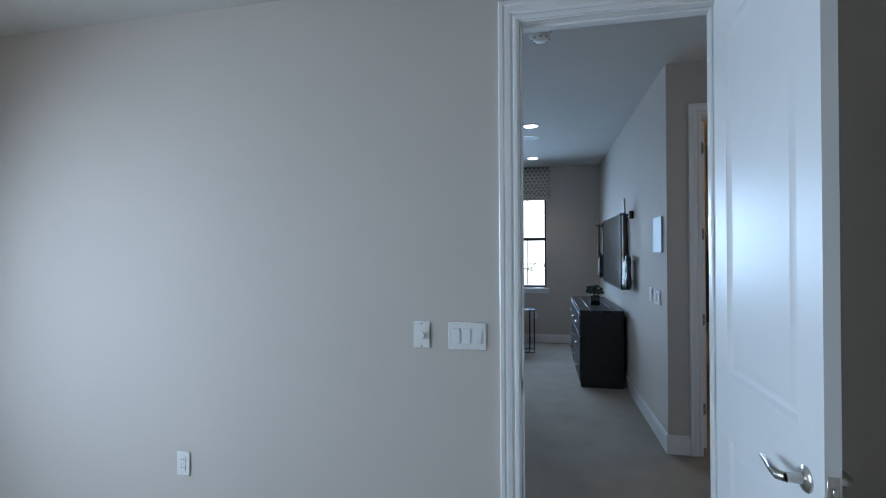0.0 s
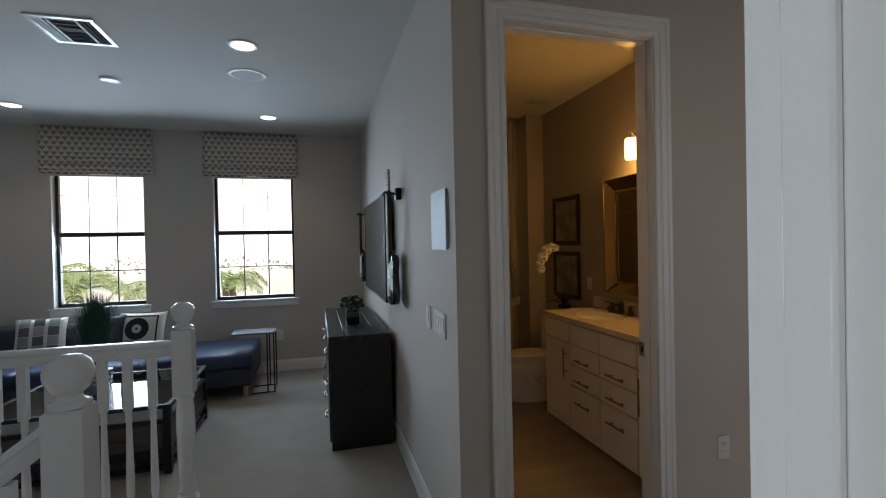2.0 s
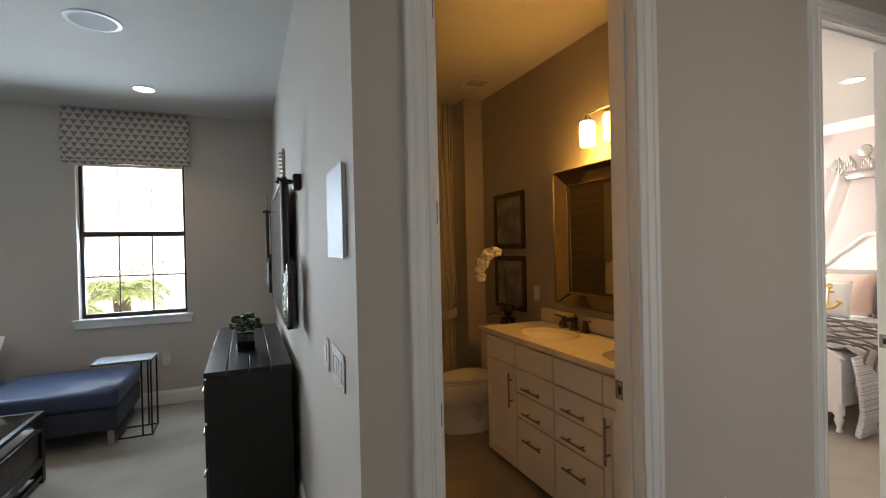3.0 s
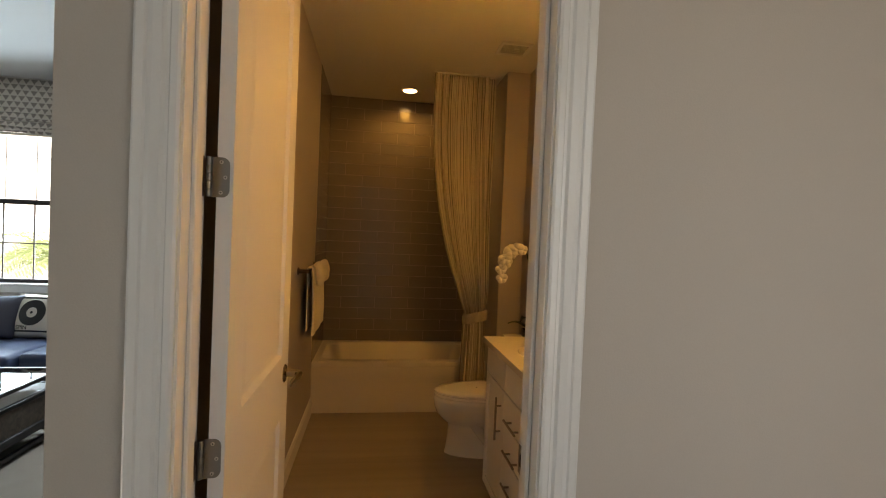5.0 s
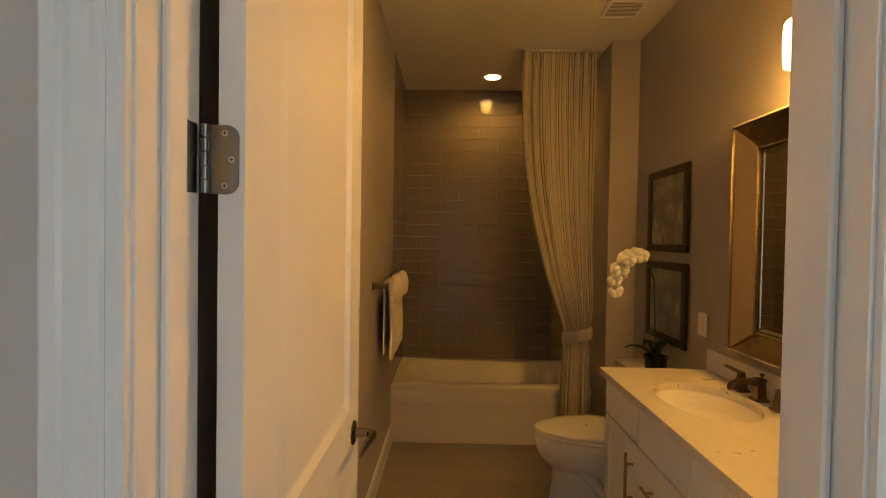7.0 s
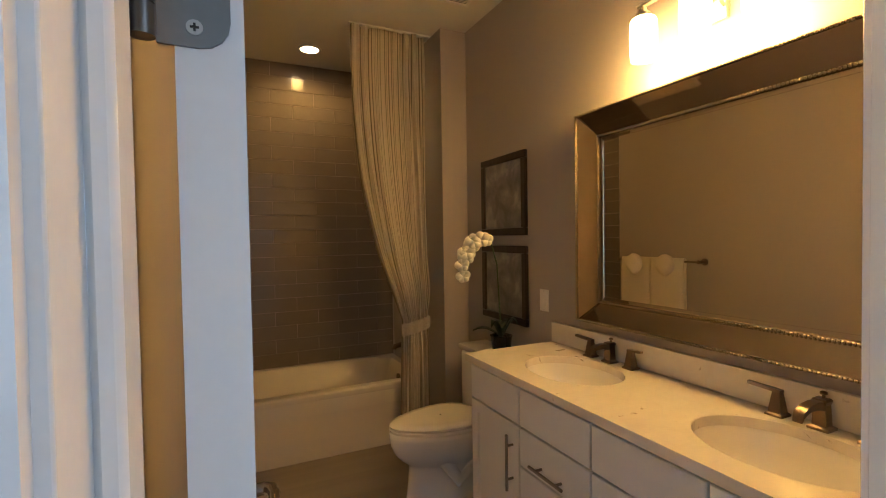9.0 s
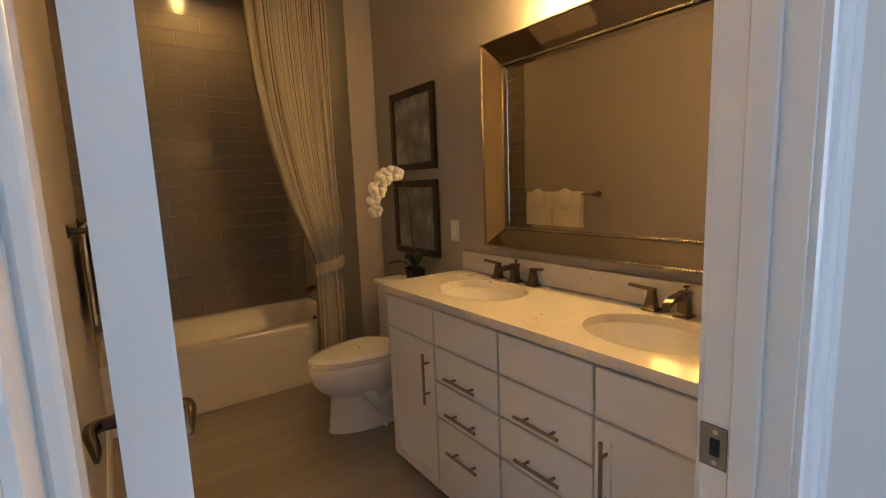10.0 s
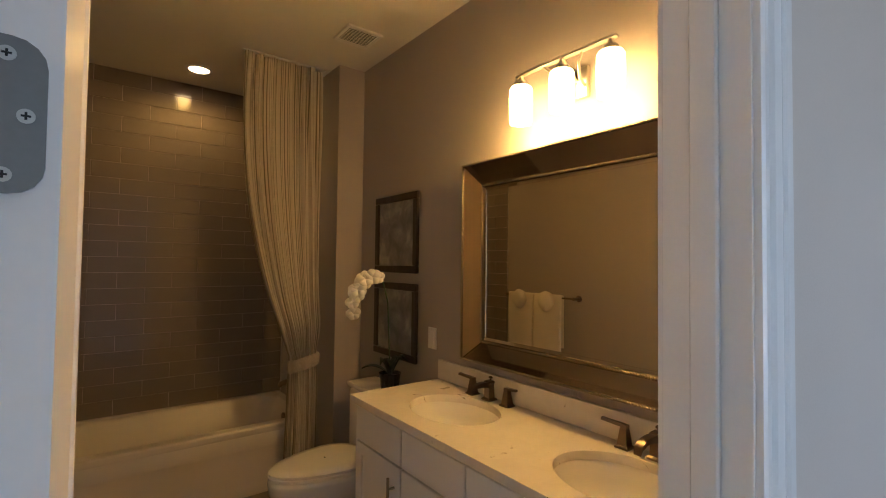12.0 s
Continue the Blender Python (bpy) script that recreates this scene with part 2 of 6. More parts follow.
# ---- small builders ----


def box(bm, x0, x1, y0, y1, z0, z1, bev=0.0, seg=1):
    r = bmesh.ops.create_cube(bm, size=1.0, matrix=Matrix.Translation(((x0 + x1) / 2, (y0 + y1) / 2, (z0 + z1) / 2)) @ Matrix.Diagonal((x1 - x0, y1 - y0, z1 - z0, 1)))
    if bev:
        es = list({e for v in r["verts"] for e in v.link_edges})
        bmesh.ops.bevel(bm, geom=es, offset=bev, segments=seg, affect="EDGES", profile=0.5)
    return bm


def ring(bm, rows, cap0=True, cap1=True, close=True):
    """Skins rings of points one after another."""
    vs = [[bm.verts.new(p) for p in r] for r in rows]
    n = len(vs[0])
    for a, b in zip(vs, vs[1:]):
        for i in range(n if close else n - 1):
            j = (i + 1) % n
            bm.faces.new((a[i], a[j], b[j], b[i]))
    if cap0:
        bm.faces.new(vs[0][::-1])
    if cap1:
        bm.faces.new(vs[-1])
    return vs


def lathe(bm, cx, cy, prof, n=24, cap0=True, cap1=True):
    return ring(bm, [[(cx + r * math.cos(2 * math.pi * i / n), cy + r * math.sin(2 * math.pi * i / n), z) for i in range(n)] for r, z in prof], cap0, cap1)


def tube(bm, pts, rad, n=10):
    """A round bar along a line of points; rad is one radius or one for each point."""
    pts = [Vector(p) for p in pts]
    rows, up = [], None
    for i, p in enumerate(pts):
        d = (pts[min(i + 1, len(pts) - 1)] - pts[max(i - 1, 0)]).normalized()
        if up is None:
            up = d.orthogonal().normalized()
        up = (up - d * up.dot(d)).normalized()
        s = d.cross(up)
        r = rad[i] if isinstance(rad, (list, tuple)) else rad
        rows.append([tuple(p + (up * math.cos(2 * math.pi * k / n) + s * math.sin(2 * math.pi * k / n)) * r) for k in range(n)])
    ring(bm, rows)
    return bm


def ball(bm, c, rx, ry=None, rz=None, u=16, v=10, m=None):
    ry, rz = ry or rx, rz or rx
    mm = Matrix.Translation(c) @ (m or Matrix.Identity(4)) @ Matrix.Diagonal((rx, ry, rz, 1))
    bmesh.ops.create_uvsphere(bm, u_segments=u, v_segments=v, radius=1, matrix=mm)
    return bm


def disc(bm, c, r, axis, depth, n=24, r1=None):
    """A flat drum whose axis is x, y or z, from c along the axis by depth."""
    d = Vector({"x": (1, 0, 0), "y": (0, 1, 0), "z": (0, 0, 1)}[axis]) * depth
    tube(bm, [c, Vector(c) + d], [r, r if r1 is None else r1], n)
    return bm


def root_of(ob):
    while ob.parent:
        ob = ob.parent
    return ob


def finish(bm, name, material, smooth=38):
    bmesh.ops.recalc_face_normals(bm, faces=bm.faces[:])
    me = bpy.data.meshes.new(name)
    bm.to_mesh(me)
    bm.free()
    me.polygons.foreach_set("use_smooth", [True] * len(me.polygons))
    me.set_sharp_from_angle(angle=radians(smooth))
    me.materials.append(material)
    return me


def thing(name, at, label, category, group="", kind=""):
    ob = new(name)
    ob.location = at
    ob.empty_display_size = 0.05
    return tagged(ob, label, category, group, kind)


def part(name, bm, material, parent, label="", smooth=38, kind=""):
    """Links a bmesh, drawn in the world's metres, as one mesh under a thing or a part."""
    o = root_of(parent).location
    bmesh.ops.translate(bm, verts=bm.verts[:], vec=-o)
    ob = new(name, finish(bm, name, material, smooth))
    ob.parent = parent
    return tagged(ob, label, kind=kind)


def solid(name, bm, material, label, category, group="", kind="", smooth=38):
    """Links a bmesh as a thing of one mesh, with its origin under its middle."""
    vs = [v.co for v in bm.verts]
    lo = Vector([min(v[i] for v in vs) for i in range(3)])
    hi = Vector([max(v[i] for v in vs) for i in range(3)])
    o = Vector(((lo.x + hi.x) / 2, (lo.y + hi.y) / 2, lo.z))
    bmesh.ops.translate(bm, verts=bm.verts[:], vec=-o)
    ob = new(name, finish(bm, name, material, smooth))
    ob.location = o
    return tagged(ob, label, category, group, kind)


def boxes(*bs):
    bm = bmesh.new()
    for b in bs:
        box(bm, *b)
    return bm


def one(f, *a, **k):
    bm = bmesh.new()
    f(bm, *a, **k)
    return bm


# ---- large structure ----
CH, RCH = 2.84, 2.67
YN, XE, XW = 8.02, 1.19, -3.02
BW, BE, BS, BB = 1.318, 2.988, 4.12, 7.69
DT = 2.445

solid("floor", boxes((-3.4, 7.6, -1.8, 3.56, -0.25, 0), (-0.02, 7.6, 3.56, 4.06, -0.25, 0), (-0.02, 1.25, 4.06, 4.58, -0.25, 0),
                     (-3.4, 1.25, 4.58, 8.2, -0.25, 0), (3.05, 7.6, 4.06, 8.2, -0.25, 0)), CARPET,
      "beige cut-pile carpet with faint vacuum tracks", "floor", kind="structure")
solid("floor_bath", boxes((1.25, 3.05, 4.06, 7.85, -0.25, 0)), TILEFLOOR, "taupe wood-look porcelain floor tile", "floor", kind="structure")
solid("ceiling", boxes((-3.4, 7.6, 2.39, 8.2, CH, CH + 0.2)), CEIL, "off-white flat painted ceiling", "ceiling", kind="structure")
solid("ceiling_office", boxes((-3.4, 1.9, -1.8, 2.39, RCH, RCH + 0.2)), CEIL, "off-white flat painted ceiling", "ceiling", kind="structure")


def wall(name, bs, material=PAINT, label="greige painted wall"):
    return solid(name, boxes(*bs), material, label, "wall", kind="structure")


O1 = (0.210, 0.966)
O2 = (1.424, 2.177)
O3 = (3.25, 3.95)
J = 0.018
# the gap from x 2.40 to 3.24 is added, unseen, for the hall fill
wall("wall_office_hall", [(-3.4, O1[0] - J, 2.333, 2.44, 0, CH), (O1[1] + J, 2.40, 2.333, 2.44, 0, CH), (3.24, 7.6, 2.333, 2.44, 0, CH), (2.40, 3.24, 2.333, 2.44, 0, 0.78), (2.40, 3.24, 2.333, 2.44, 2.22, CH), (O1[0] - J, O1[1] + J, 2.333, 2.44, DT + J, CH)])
wall("wall_office_east", [(1.62, 1.74, -1.8, 2.333, 0, RCH)])
wall("wall_office_south", [(-3.4, 1.62, -1.8, -1.68, 0, RCH)])
wall("wall_office_west", [(-3.32, -3.2, -1.68, -0.1, 0, RCH), (-3.32, -3.2, 1.4, 2.333, 0, RCH), (-3.32, -3.2, -0.1, 1.4, 0, 0.8), (-3.32, -3.2, -0.1, 1.4, 2.3, RCH)])
wall("wall_hall_bath", [(XE, O2[0] - J, 4.003, BS, 0, CH), (O2[1] + J, O3[0] - J, 4.003, BS, 0, CH), (O2[0] - J, O2[1] + J, 4.003, BS, DT + J, CH),
                        (O3[1] + J, 7.6, 4.003, BS, 0, CH), (O3[0] - J, O3[1] + J, 4.003, BS, DT + J, CH)])
wall("wall_loft_east", [(XE, BW, BS, 8.2, 0, CH)])
wall("wall_loft_west", [(XW - 0.12, XW, 2.44, 8.2, 0, CH)])
W1, W2 = (-2.10, -1.22), (-0.515, 0.372)
SZ, WT = 0.88, 2.52
wall("wall_loft_north", [(XW, W1[0], YN, YN + 0.16, 0, CH), (W1[1], W2[0], YN, YN + 0.16, 0, CH), (W2[1], XE, YN, YN + 0.16, 0, CH),
                         (W1[0], W1[1], YN, YN + 0.16, 0, SZ), (W1[0], W1[1], YN, YN + 0.16, WT, CH),
                         (W2[0], W2[1], YN, YN + 0.16, 0, SZ), (W2[0], W2[1], YN, YN + 0.16, WT, CH)])
wall("wall_hall_east", [(7.45, 7.57, 2.45, 8.2, 0, CH)], PINK_PAINT, "blush painted bedroom wall")
wall("wall_bath_east", [(BE, BE + 0.062, BS, 8.0, 0, CH)], BATH_PAINT, "taupe painted bathroom wall")
wall("wall_bedroom_west", [(BE + 0.062, BE + 0.124, BS, 8.2, 0, CH)], PINK_PAINT, "blush painted bedroom wall")
wall("wall_bath_west", [(BW, BW + 0.004, BS, BB, 0, CH)], BATH_PAINT, "taupe painted bathroom wall")
wall("wall_bath_north", [(BW, BE, BB, BB + 0.15, 0, CH)], GROUT, "backing behind the bath tiles")
wall("wall_stub", [(2.80, BE, 6.65, BB, 0, CH)], BATH_PAINT, "taupe painted stub wall beside the bath")
wall("wall_bedroom_north", [(3.11, 4.6, YN, YN + 0.16, 0, CH), (6.6, 7.45, YN, YN + 0.16, 0, CH), (4.6, 6.6, YN, YN + 0.16, 0, 0.75), (4.6, 6.6, YN, YN + 0.16, 2.45, CH)], PINK_PAINT, "blush painted bedroom wall")
wall("wall_stair", [(-3.02, -0.02, 3.50, 3.56, -2.9, -0.25), (-3.02, -0.02, 4.58, 4.64, -2.9, -0.25)])

CASING = [(0.0, 0.0), (0.0, 0.010), (0.006, 0.013), (0.018, 0.013), (0.022, 0.009), (0.028, 0.009), (0.034, 0.015), (0.050, 0.018), (0.060, 0.016), (0.064, 0.020), (0.078, 0.022), (0.083, 0.019), (0.083, 0.0)]


def casing(bm, x0, x1, top, y, s):
    """Moulded casing round an opening on a wall's face at y; s: -1 faces south, 1 north."""
    rows = []
    for path in (lambda u: (x0 - u, 0.0), lambda u: (x0 - u, top + u), lambda u: (x1 + u, top + u), lambda u: (x1 + u, 0.0)):
        rows.append([(path(u)[0], y + s * v, path(u)[1]) for u, v in CASING])
    ring(bm, rows)


def door_trim(name, o, y0, y1, stop, material=TRIM):
    t = thing(name, ((o[0] + o[1]) / 2, (y0 + y1) / 2, 0), "white moulded door casing and jamb", "door frame", kind="structure")
    part("casing", one(casing, o[0] - 0.005, o[1] + 0.005, DT + 0.005, y0, -1), material, t, smooth=20)
    part("casing", one(casing, o[0] - 0.005, o[1] + 0.005, DT + 0.005, y1, 1), material, t, smooth=20)
    a, b = y0 - 0.001, y1 + 0.001
    part("jamb", boxes((o[0] - J, o[0], a, b, 0, DT, 0.001)), material, t)
    part("jamb", boxes((o[1], o[1] + J, a, b, 0, DT, 0.001)), material, t)
    part("head_jamb", boxes((o[0] - J, o[1] + J, a, b, DT, DT + J, 0.001)), material, t)
    s0, s1 = stop
    part("door_stop", boxes((o[0], o[0] + 0.011, s0, s1, 0, DT, 0.003)), material, t)
    part("door_stop", boxes((o[1] - 0.011, o[1], s0, s1, 0, DT, 0.003)), material, t)
    part("door_stop", boxes((o[0] + 0.011, o[1] - 0.011, s0, s1, DT - 0.011, DT, 0.003)), material, t)
    return t


trim_office = door_trim("trim_office_door", O1, 2.333, 2.44, (2.372, 2.410))
trim_bath = door_trim("trim_bath_door", O2, 4.003, BS, (4.040, 4.078))
trim_bed = door_trim("trim_bedroom_door", O3, 4.003, BS, (4.040, 4.078))


def strike(parent, x, y, z, s):
    p = part("strike_plate", boxes((min(x, x - s * 0.0025), max(x, x - s * 0.0025), y - 0.016, y + 0.024, z - 0.035, z + 0.035, 0.001)), STEEL, parent, "satin steel strike plate")
    part("strike_hole", boxes((min(x - s * 0.0026, x - s * 0.004), max(x - s * 0.0026, x - s * 0.004), y - 0.006, y + 0.008, z - 0.014, z + 0.014)), DARKGAP, p)
    for dz in (-0.025, 0.025):
        part("screw", one(disc, (x - s * 0.0025, y + 0.001, z + dz), 0.004, "x", -s * 0.001, 10), NICKEL, p)


strike(trim_office, O1[0], 2.352, 0.91, -1)
strike(trim_bath, O2[1], 4.098, 0.945, 1)
strike(trim_bed, O3[1], 4.098, 0.945, 1)


def lever(parent, at, s, way, metal=None):
    """A curved lever on a round rosette; s: side along x, way: +1 the lever points to +y."""
    x, y, z = at
    r = part("rosette", one(lathe_x, x, y, z, s, ((0.033, 0.0), (0.033, 0.004), (0.029, 0.008), (0.014, 0.011), (0.012, 0.040), (0.013, 0.046))), metal or NICKEL, parent, "polished nickel rosette")
    pts = [(x + s * 0.046, y, z), (x + s * 0.058, y + way * 0.012, z), (x + s * 0.060, y + way * 0.038, z + 0.003), (x + s * 0.056, y + way * 0.072, z + 0.005), (x + s * 0.050, y + way * 0.108, z + 0.001), (x + s * 0.049, y + way * 0.138, z - 0.002)]
    part("lever", one(tube, pts, [0.012, 0.013, 0.011, 0.010, 0.0085, 0.004], 12), metal or NICKEL, r, "curved polished nickel lever")


def lathe_x(bm, x, y, z, s, prof, n=24):
    ring(bm, [[(x + s * d, y + r * math.cos(2 * math.pi * i / n), z + r * math.sin(2 * math.pi * i / n)) for i in range(n)] for r, d in prof])


def leaf_mesh(bm, w, h, th, stile, panels):
    """A door leaf from 0 to w along y, th thick along x, with sunk panels on both faces."""
    ys = [0, stile, w - stile, w]
    zs = [0.0]
    for a, b in panels:
        zs += [a, b]
    zs.append(h)
    for s, x in ((-1, 0.0), (1, th)):
        for i in range(3):
            for k in range(len(zs) - 1):
                y0, y1, z0, z1 = ys[i], ys[i + 1], zs[k], zs[k + 1]
                sunk = i == 1 and (z0, z1) in panels
                if not sunk:
                    bm.faces.new([bm.verts.new((x, y, z)) for y, z in ((y0, z0), (y1, z0), (y1, z1), (y0, z1))])
                    continue
                rows = []
                for inset, d in ((0, 0), (0.004, 0.007), (0.011, 0.0145), (0.022, 0.015), (0.044, 0.0045), (0.050, 0.004)):
                    rows.append([(x - s * d, y, z) for y, z in ((y0 + inset, z0 + inset), (y1 - inset, z0 + inset), (y1 - inset, z1 - inset), (y0 + inset, z1 - inset))])
                ring(bm, rows, cap0=False)
    for a, b in (((0, 0), (0, h)), ((w, 0), (w, h))):
        bm.faces.new([bm.verts.new(p) for p in ((0, a[0], 0), (th, a[0], 0), (th, a[0], h), (0, a[0], h))])
    for z in (0, h):
        bm.faces.new([bm.verts.new(p) for p in ((0, 0, z), (th, 0, z), (th, w, z), (0, w, z))])
    bmesh.ops.remove_doubles(bm, verts=bm.verts[:], dist=1e-5)


def hinge(parent, knuckle, plate, s, z, side):
    """A butt hinge: plate (x0, x1) on the leaf's edge at y, rounded corners, five knuckles, three screws."""
    x0, x1, y = plate
    h, r = 0.089, 0.016
    pts = [(x0, z - h / 2), (x1 - r, z - h / 2)]
    pts += [(x1 - r + r * math.sin(a), z - h / 2 + r - r * math.cos(a)) for a in (0.4, 0.8, 1.2, 1.57)]
    pts += [(x1 - r + r * math.cos(a), z + h / 2 - r + r * math.sin(a)) for a in (0.0, 0.4, 0.8, 1.2, 1.57)]
    pts += [(x0, z + h / 2)]
    if side < 0:
        pts = [(x0 + x1 - px, pz) for px, pz in pts]
    bm = bmesh.new()
    ring(bm, [[(px, y, pz) for px, pz in pts], [(px, y + s * 0.0022, pz) for px, pz in pts]])
    p = part("hinge", bm, STEEL, parent, "satin steel butt hinge")
    for k in range(5):
        part("knuckle", one(lathe, knuckle[0], knuckle[1], [(0.0062, z - h / 2 + k * h / 5 + 0.0006), (0.0062, z - h / 2 + (k + 1) * h / 5 - 0.0006)], 14), STEEL, p)
    mid = (x0 + x1) / 2
    for dx, dz in ((0.0, 0.034), (0.009 * side, 0.0), (0.0, -0.034)):
        sc = one(disc, (mid + dx, y + s * 0.0022, z + dz), 0.0042, "y", s * 0.0008, 14)
        part("screw", sc, NICKEL, p)
        part("screw_slot", boxes((mid + dx - 0.0022, mid + dx + 0.0022, min(y + s * 0.0030, y + s * 0.0034), max(y + s * 0.0030, y + s * 0.0034), z + dz - 0.0006, z + dz + 0.0006),
                                 (mid + dx - 0.0006, mid + dx + 0.0006, min(y + s * 0.0031, y + s * 0.0035), max(y + s * 0.0031, y + s * 0.0035), z + dz - 0.0022, z + dz + 0.0022)), DARKGAP, p)


PANELS = [(0.22, 0.79), (1.02, 2.28)]
HZ = (0.30, 0.962, 1.596, 2.235)

# office door: stands open at a right angle, against the room
door_1 = thing("door_1", (0.965, 2.335, 0.01), "white two-panel door standing wide open into the office", "door", kind="structure")
bm = bmesh.new()
leaf_mesh(bm, 0.735, DT - 0.015, 0.035, 0.118, PANELS)
bmesh.ops.transform(bm, matrix=pose(0.957, 2.334, 0.010) @ Matrix.Diagonal((1, -1, 1, 1)), verts=bm.verts[:])
leaf_1 = part("leaf", bm, DOORW, door_1)
lever(leaf_1, (0.957, 1.680, 0.906), -1, 1)
lever(leaf_1, (0.992, 1.680, 0.906), 1, 1)
part("latch_plate", boxes((0.962, 0.987, 1.5970, 1.5990, 0.88, 0.95, 0.0006)), NICKEL, leaf_1, "nickel latch plate")
part("latch_bolt", boxes((0.969, 0.980, 1.588, 1.5970, 0.905, 0.925, 0.002)), NICKEL, leaf_1)
for z in HZ:
    hinge(leaf_1, (0.998, 2.330), (0.962, 0.990, 2.3345), 1, z + 0.03, 1)
    part("jamb_hinge", boxes((0.9640, 0.9662, 2.330, 2.346, z - 0.0145, z + 0.0745, 0.001)), STEEL, trim_office, "satin steel hinge leaf let into the jamb")

door_1.rotation_euler[2] = radians(-1.5)

# bath door: open into the bathroom, just past its west wall
door_2 = thing("door_2", (1.443, 4.122, 0.01), "white two-panel door standing open into the bathroom", "door", kind="structure")
bm = bmesh.new()
leaf_mesh(bm, 0.752, DT - 0.015, 0.035, 0.122, PANELS)
bmesh.ops.transform(bm, matrix=pose(1.448, 4.124, 0.010, 0, 0, -0.2), verts=bm.verts[:])
leaf_2 = part("leaf", bm, DOORW, door_2)
# dark reflections on these nickel levers are put into their colour
lever(leaf_2, (1.484, 4.806, 0.955), 1, -1, DARKNICKEL)
lever(leaf_2, (1.449, 4.806, 0.955), -1, -1, DARKNICKEL)
for z in HZ:
    hinge(leaf_2, (1.434, 4.117), (1.440, 1.476, 4.123), -1, z, 1)
    part("jamb_hinge", boxes((1.4225, 1.4252, 4.084, 4.116, z - 0.0445, z + 0.0445, 0.001)), STEEL, trim_bath, "satin steel hinge leaf let into the jamb")

# bedroom door: folded back inside the bedroom
door_3 = thing("door_3", (3.26, 4.13, 0.01), "white two-panel door standing open into the bedroom", "door", kind="structure")
bm = bmesh.new()
leaf_mesh(bm, 0.69, DT - 0.015, 0.035, 0.118, PANELS)
bmesh.ops.transform(bm, matrix=pose(3.215, 4.150, 0.010), verts=bm.verts[:])
leaf_3 = part("leaf", bm, DOORW, door_3)
lever(leaf_3, (3.25, 4.77, 0.955), 1, -1)

BASE = [(0.0, 0.0), (0.014, 0.0), (0.014, 0.108), (0.011, 0.116), (0.010, 0.126), (0.006, 0.135), (0.0, 0.137)]


def baseboard(a, b, n):
    """Baseboard from a to b (x, y) on a wall whose face looks along n."""
    bm = bmesh.new()
    ring(bm, [[(p[0] + n[0] * u, p[1] + n[1] * u, z) for u, z in BASE] for p in (a, b)])
    return solid("baseboard", bm, TRIM, "white moulded baseboard", "baseboard", kind="structure", smooth=20)


W, E_, N_, S_ = (-1, 0), (1, 0), (0, 1), (0, -1)
baseboard((XE, 4.003), (XE, YN), W)
baseboard((XW, YN), (XE - 0.014, YN), S_)
baseboard((XW, 4.7), (XW, YN - 0.014), E_)
baseboard((XE - 0.014, 4.003), (O2[0] - 0.089, 4.003), S_)
baseboard((O2[1] + 0.089, 4.003), (O3[0] - 0.089, 4.003), S_)
baseboard((O3[1] + 0.089, 4.003), (7.4, 4.003), S_)
baseboard((O1[1] + 0.089, 2.44), (7.4, 2.44), N_)
baseboard((-3.0, 2.44), (O1[0] - 0.089, 2.44), N_)
baseboard((-3.18, 2.333), (O1[0] - 0.089, 2.333), S_)
baseboard((O1[1] + 0.089, 2.333), (1.6, 2.333), S_)
baseboard((1.62, 2.32), (1.62, -1.68), W)
baseboard((BW + 0.004, BS), (BW + 0.004, 6.9), E_)
baseboard((BE, 5.74), (BE, 6.65), W)
baseboard((2.79, 6.65), (BE - 0.014, 6.65), S_)
baseboard((7.45, 4.2), (7.45, YN), W)

# ---- bathroom ----
# tiles of the bath alcove, glazed, running bond
TW, TH, TG = 0.330, 0.107, 0.0022


def tile_mesh(w):
    bm = bmesh.new()
    a, b, t, c = w / 2, TH / 2, 0.004, 0.0010
    ring(bm, [[(-a, 0, -b), (a, 0, -b), (a, 0, b), (-a, 0, b)], [(-a, -t + c, -b), (a, -t + c, -b), (a, -t + c, b), (-a, -t + c, b)],
              [(-a + c, -t, -b + c), (a - c, -t, -b + c), (a - c, -t, b - c), (-a + c, -t, b - c)]], cap0=False)
    return finish(bm, "tile", TILE, 25)


def curtain_edge(v):
    """The tied curtain's near edge along x, from the top (v = 1) to the floor (v = 0)."""
    tie = 0.30
    if v > tie:
        k = (v - tie) / (1 - tie)
        return 2.232 + 0.318 * (1 - k) ** 2.2 - 0.022 * math.sin(math.pi * k)
    return 2.55 - 0.02 * (tie - v) / tie


TIECLOTH = mat("tie_back_cloth", (0.46, 0.40, 0.31), 0.9, var=0.2, scale=60, grain=0.5)


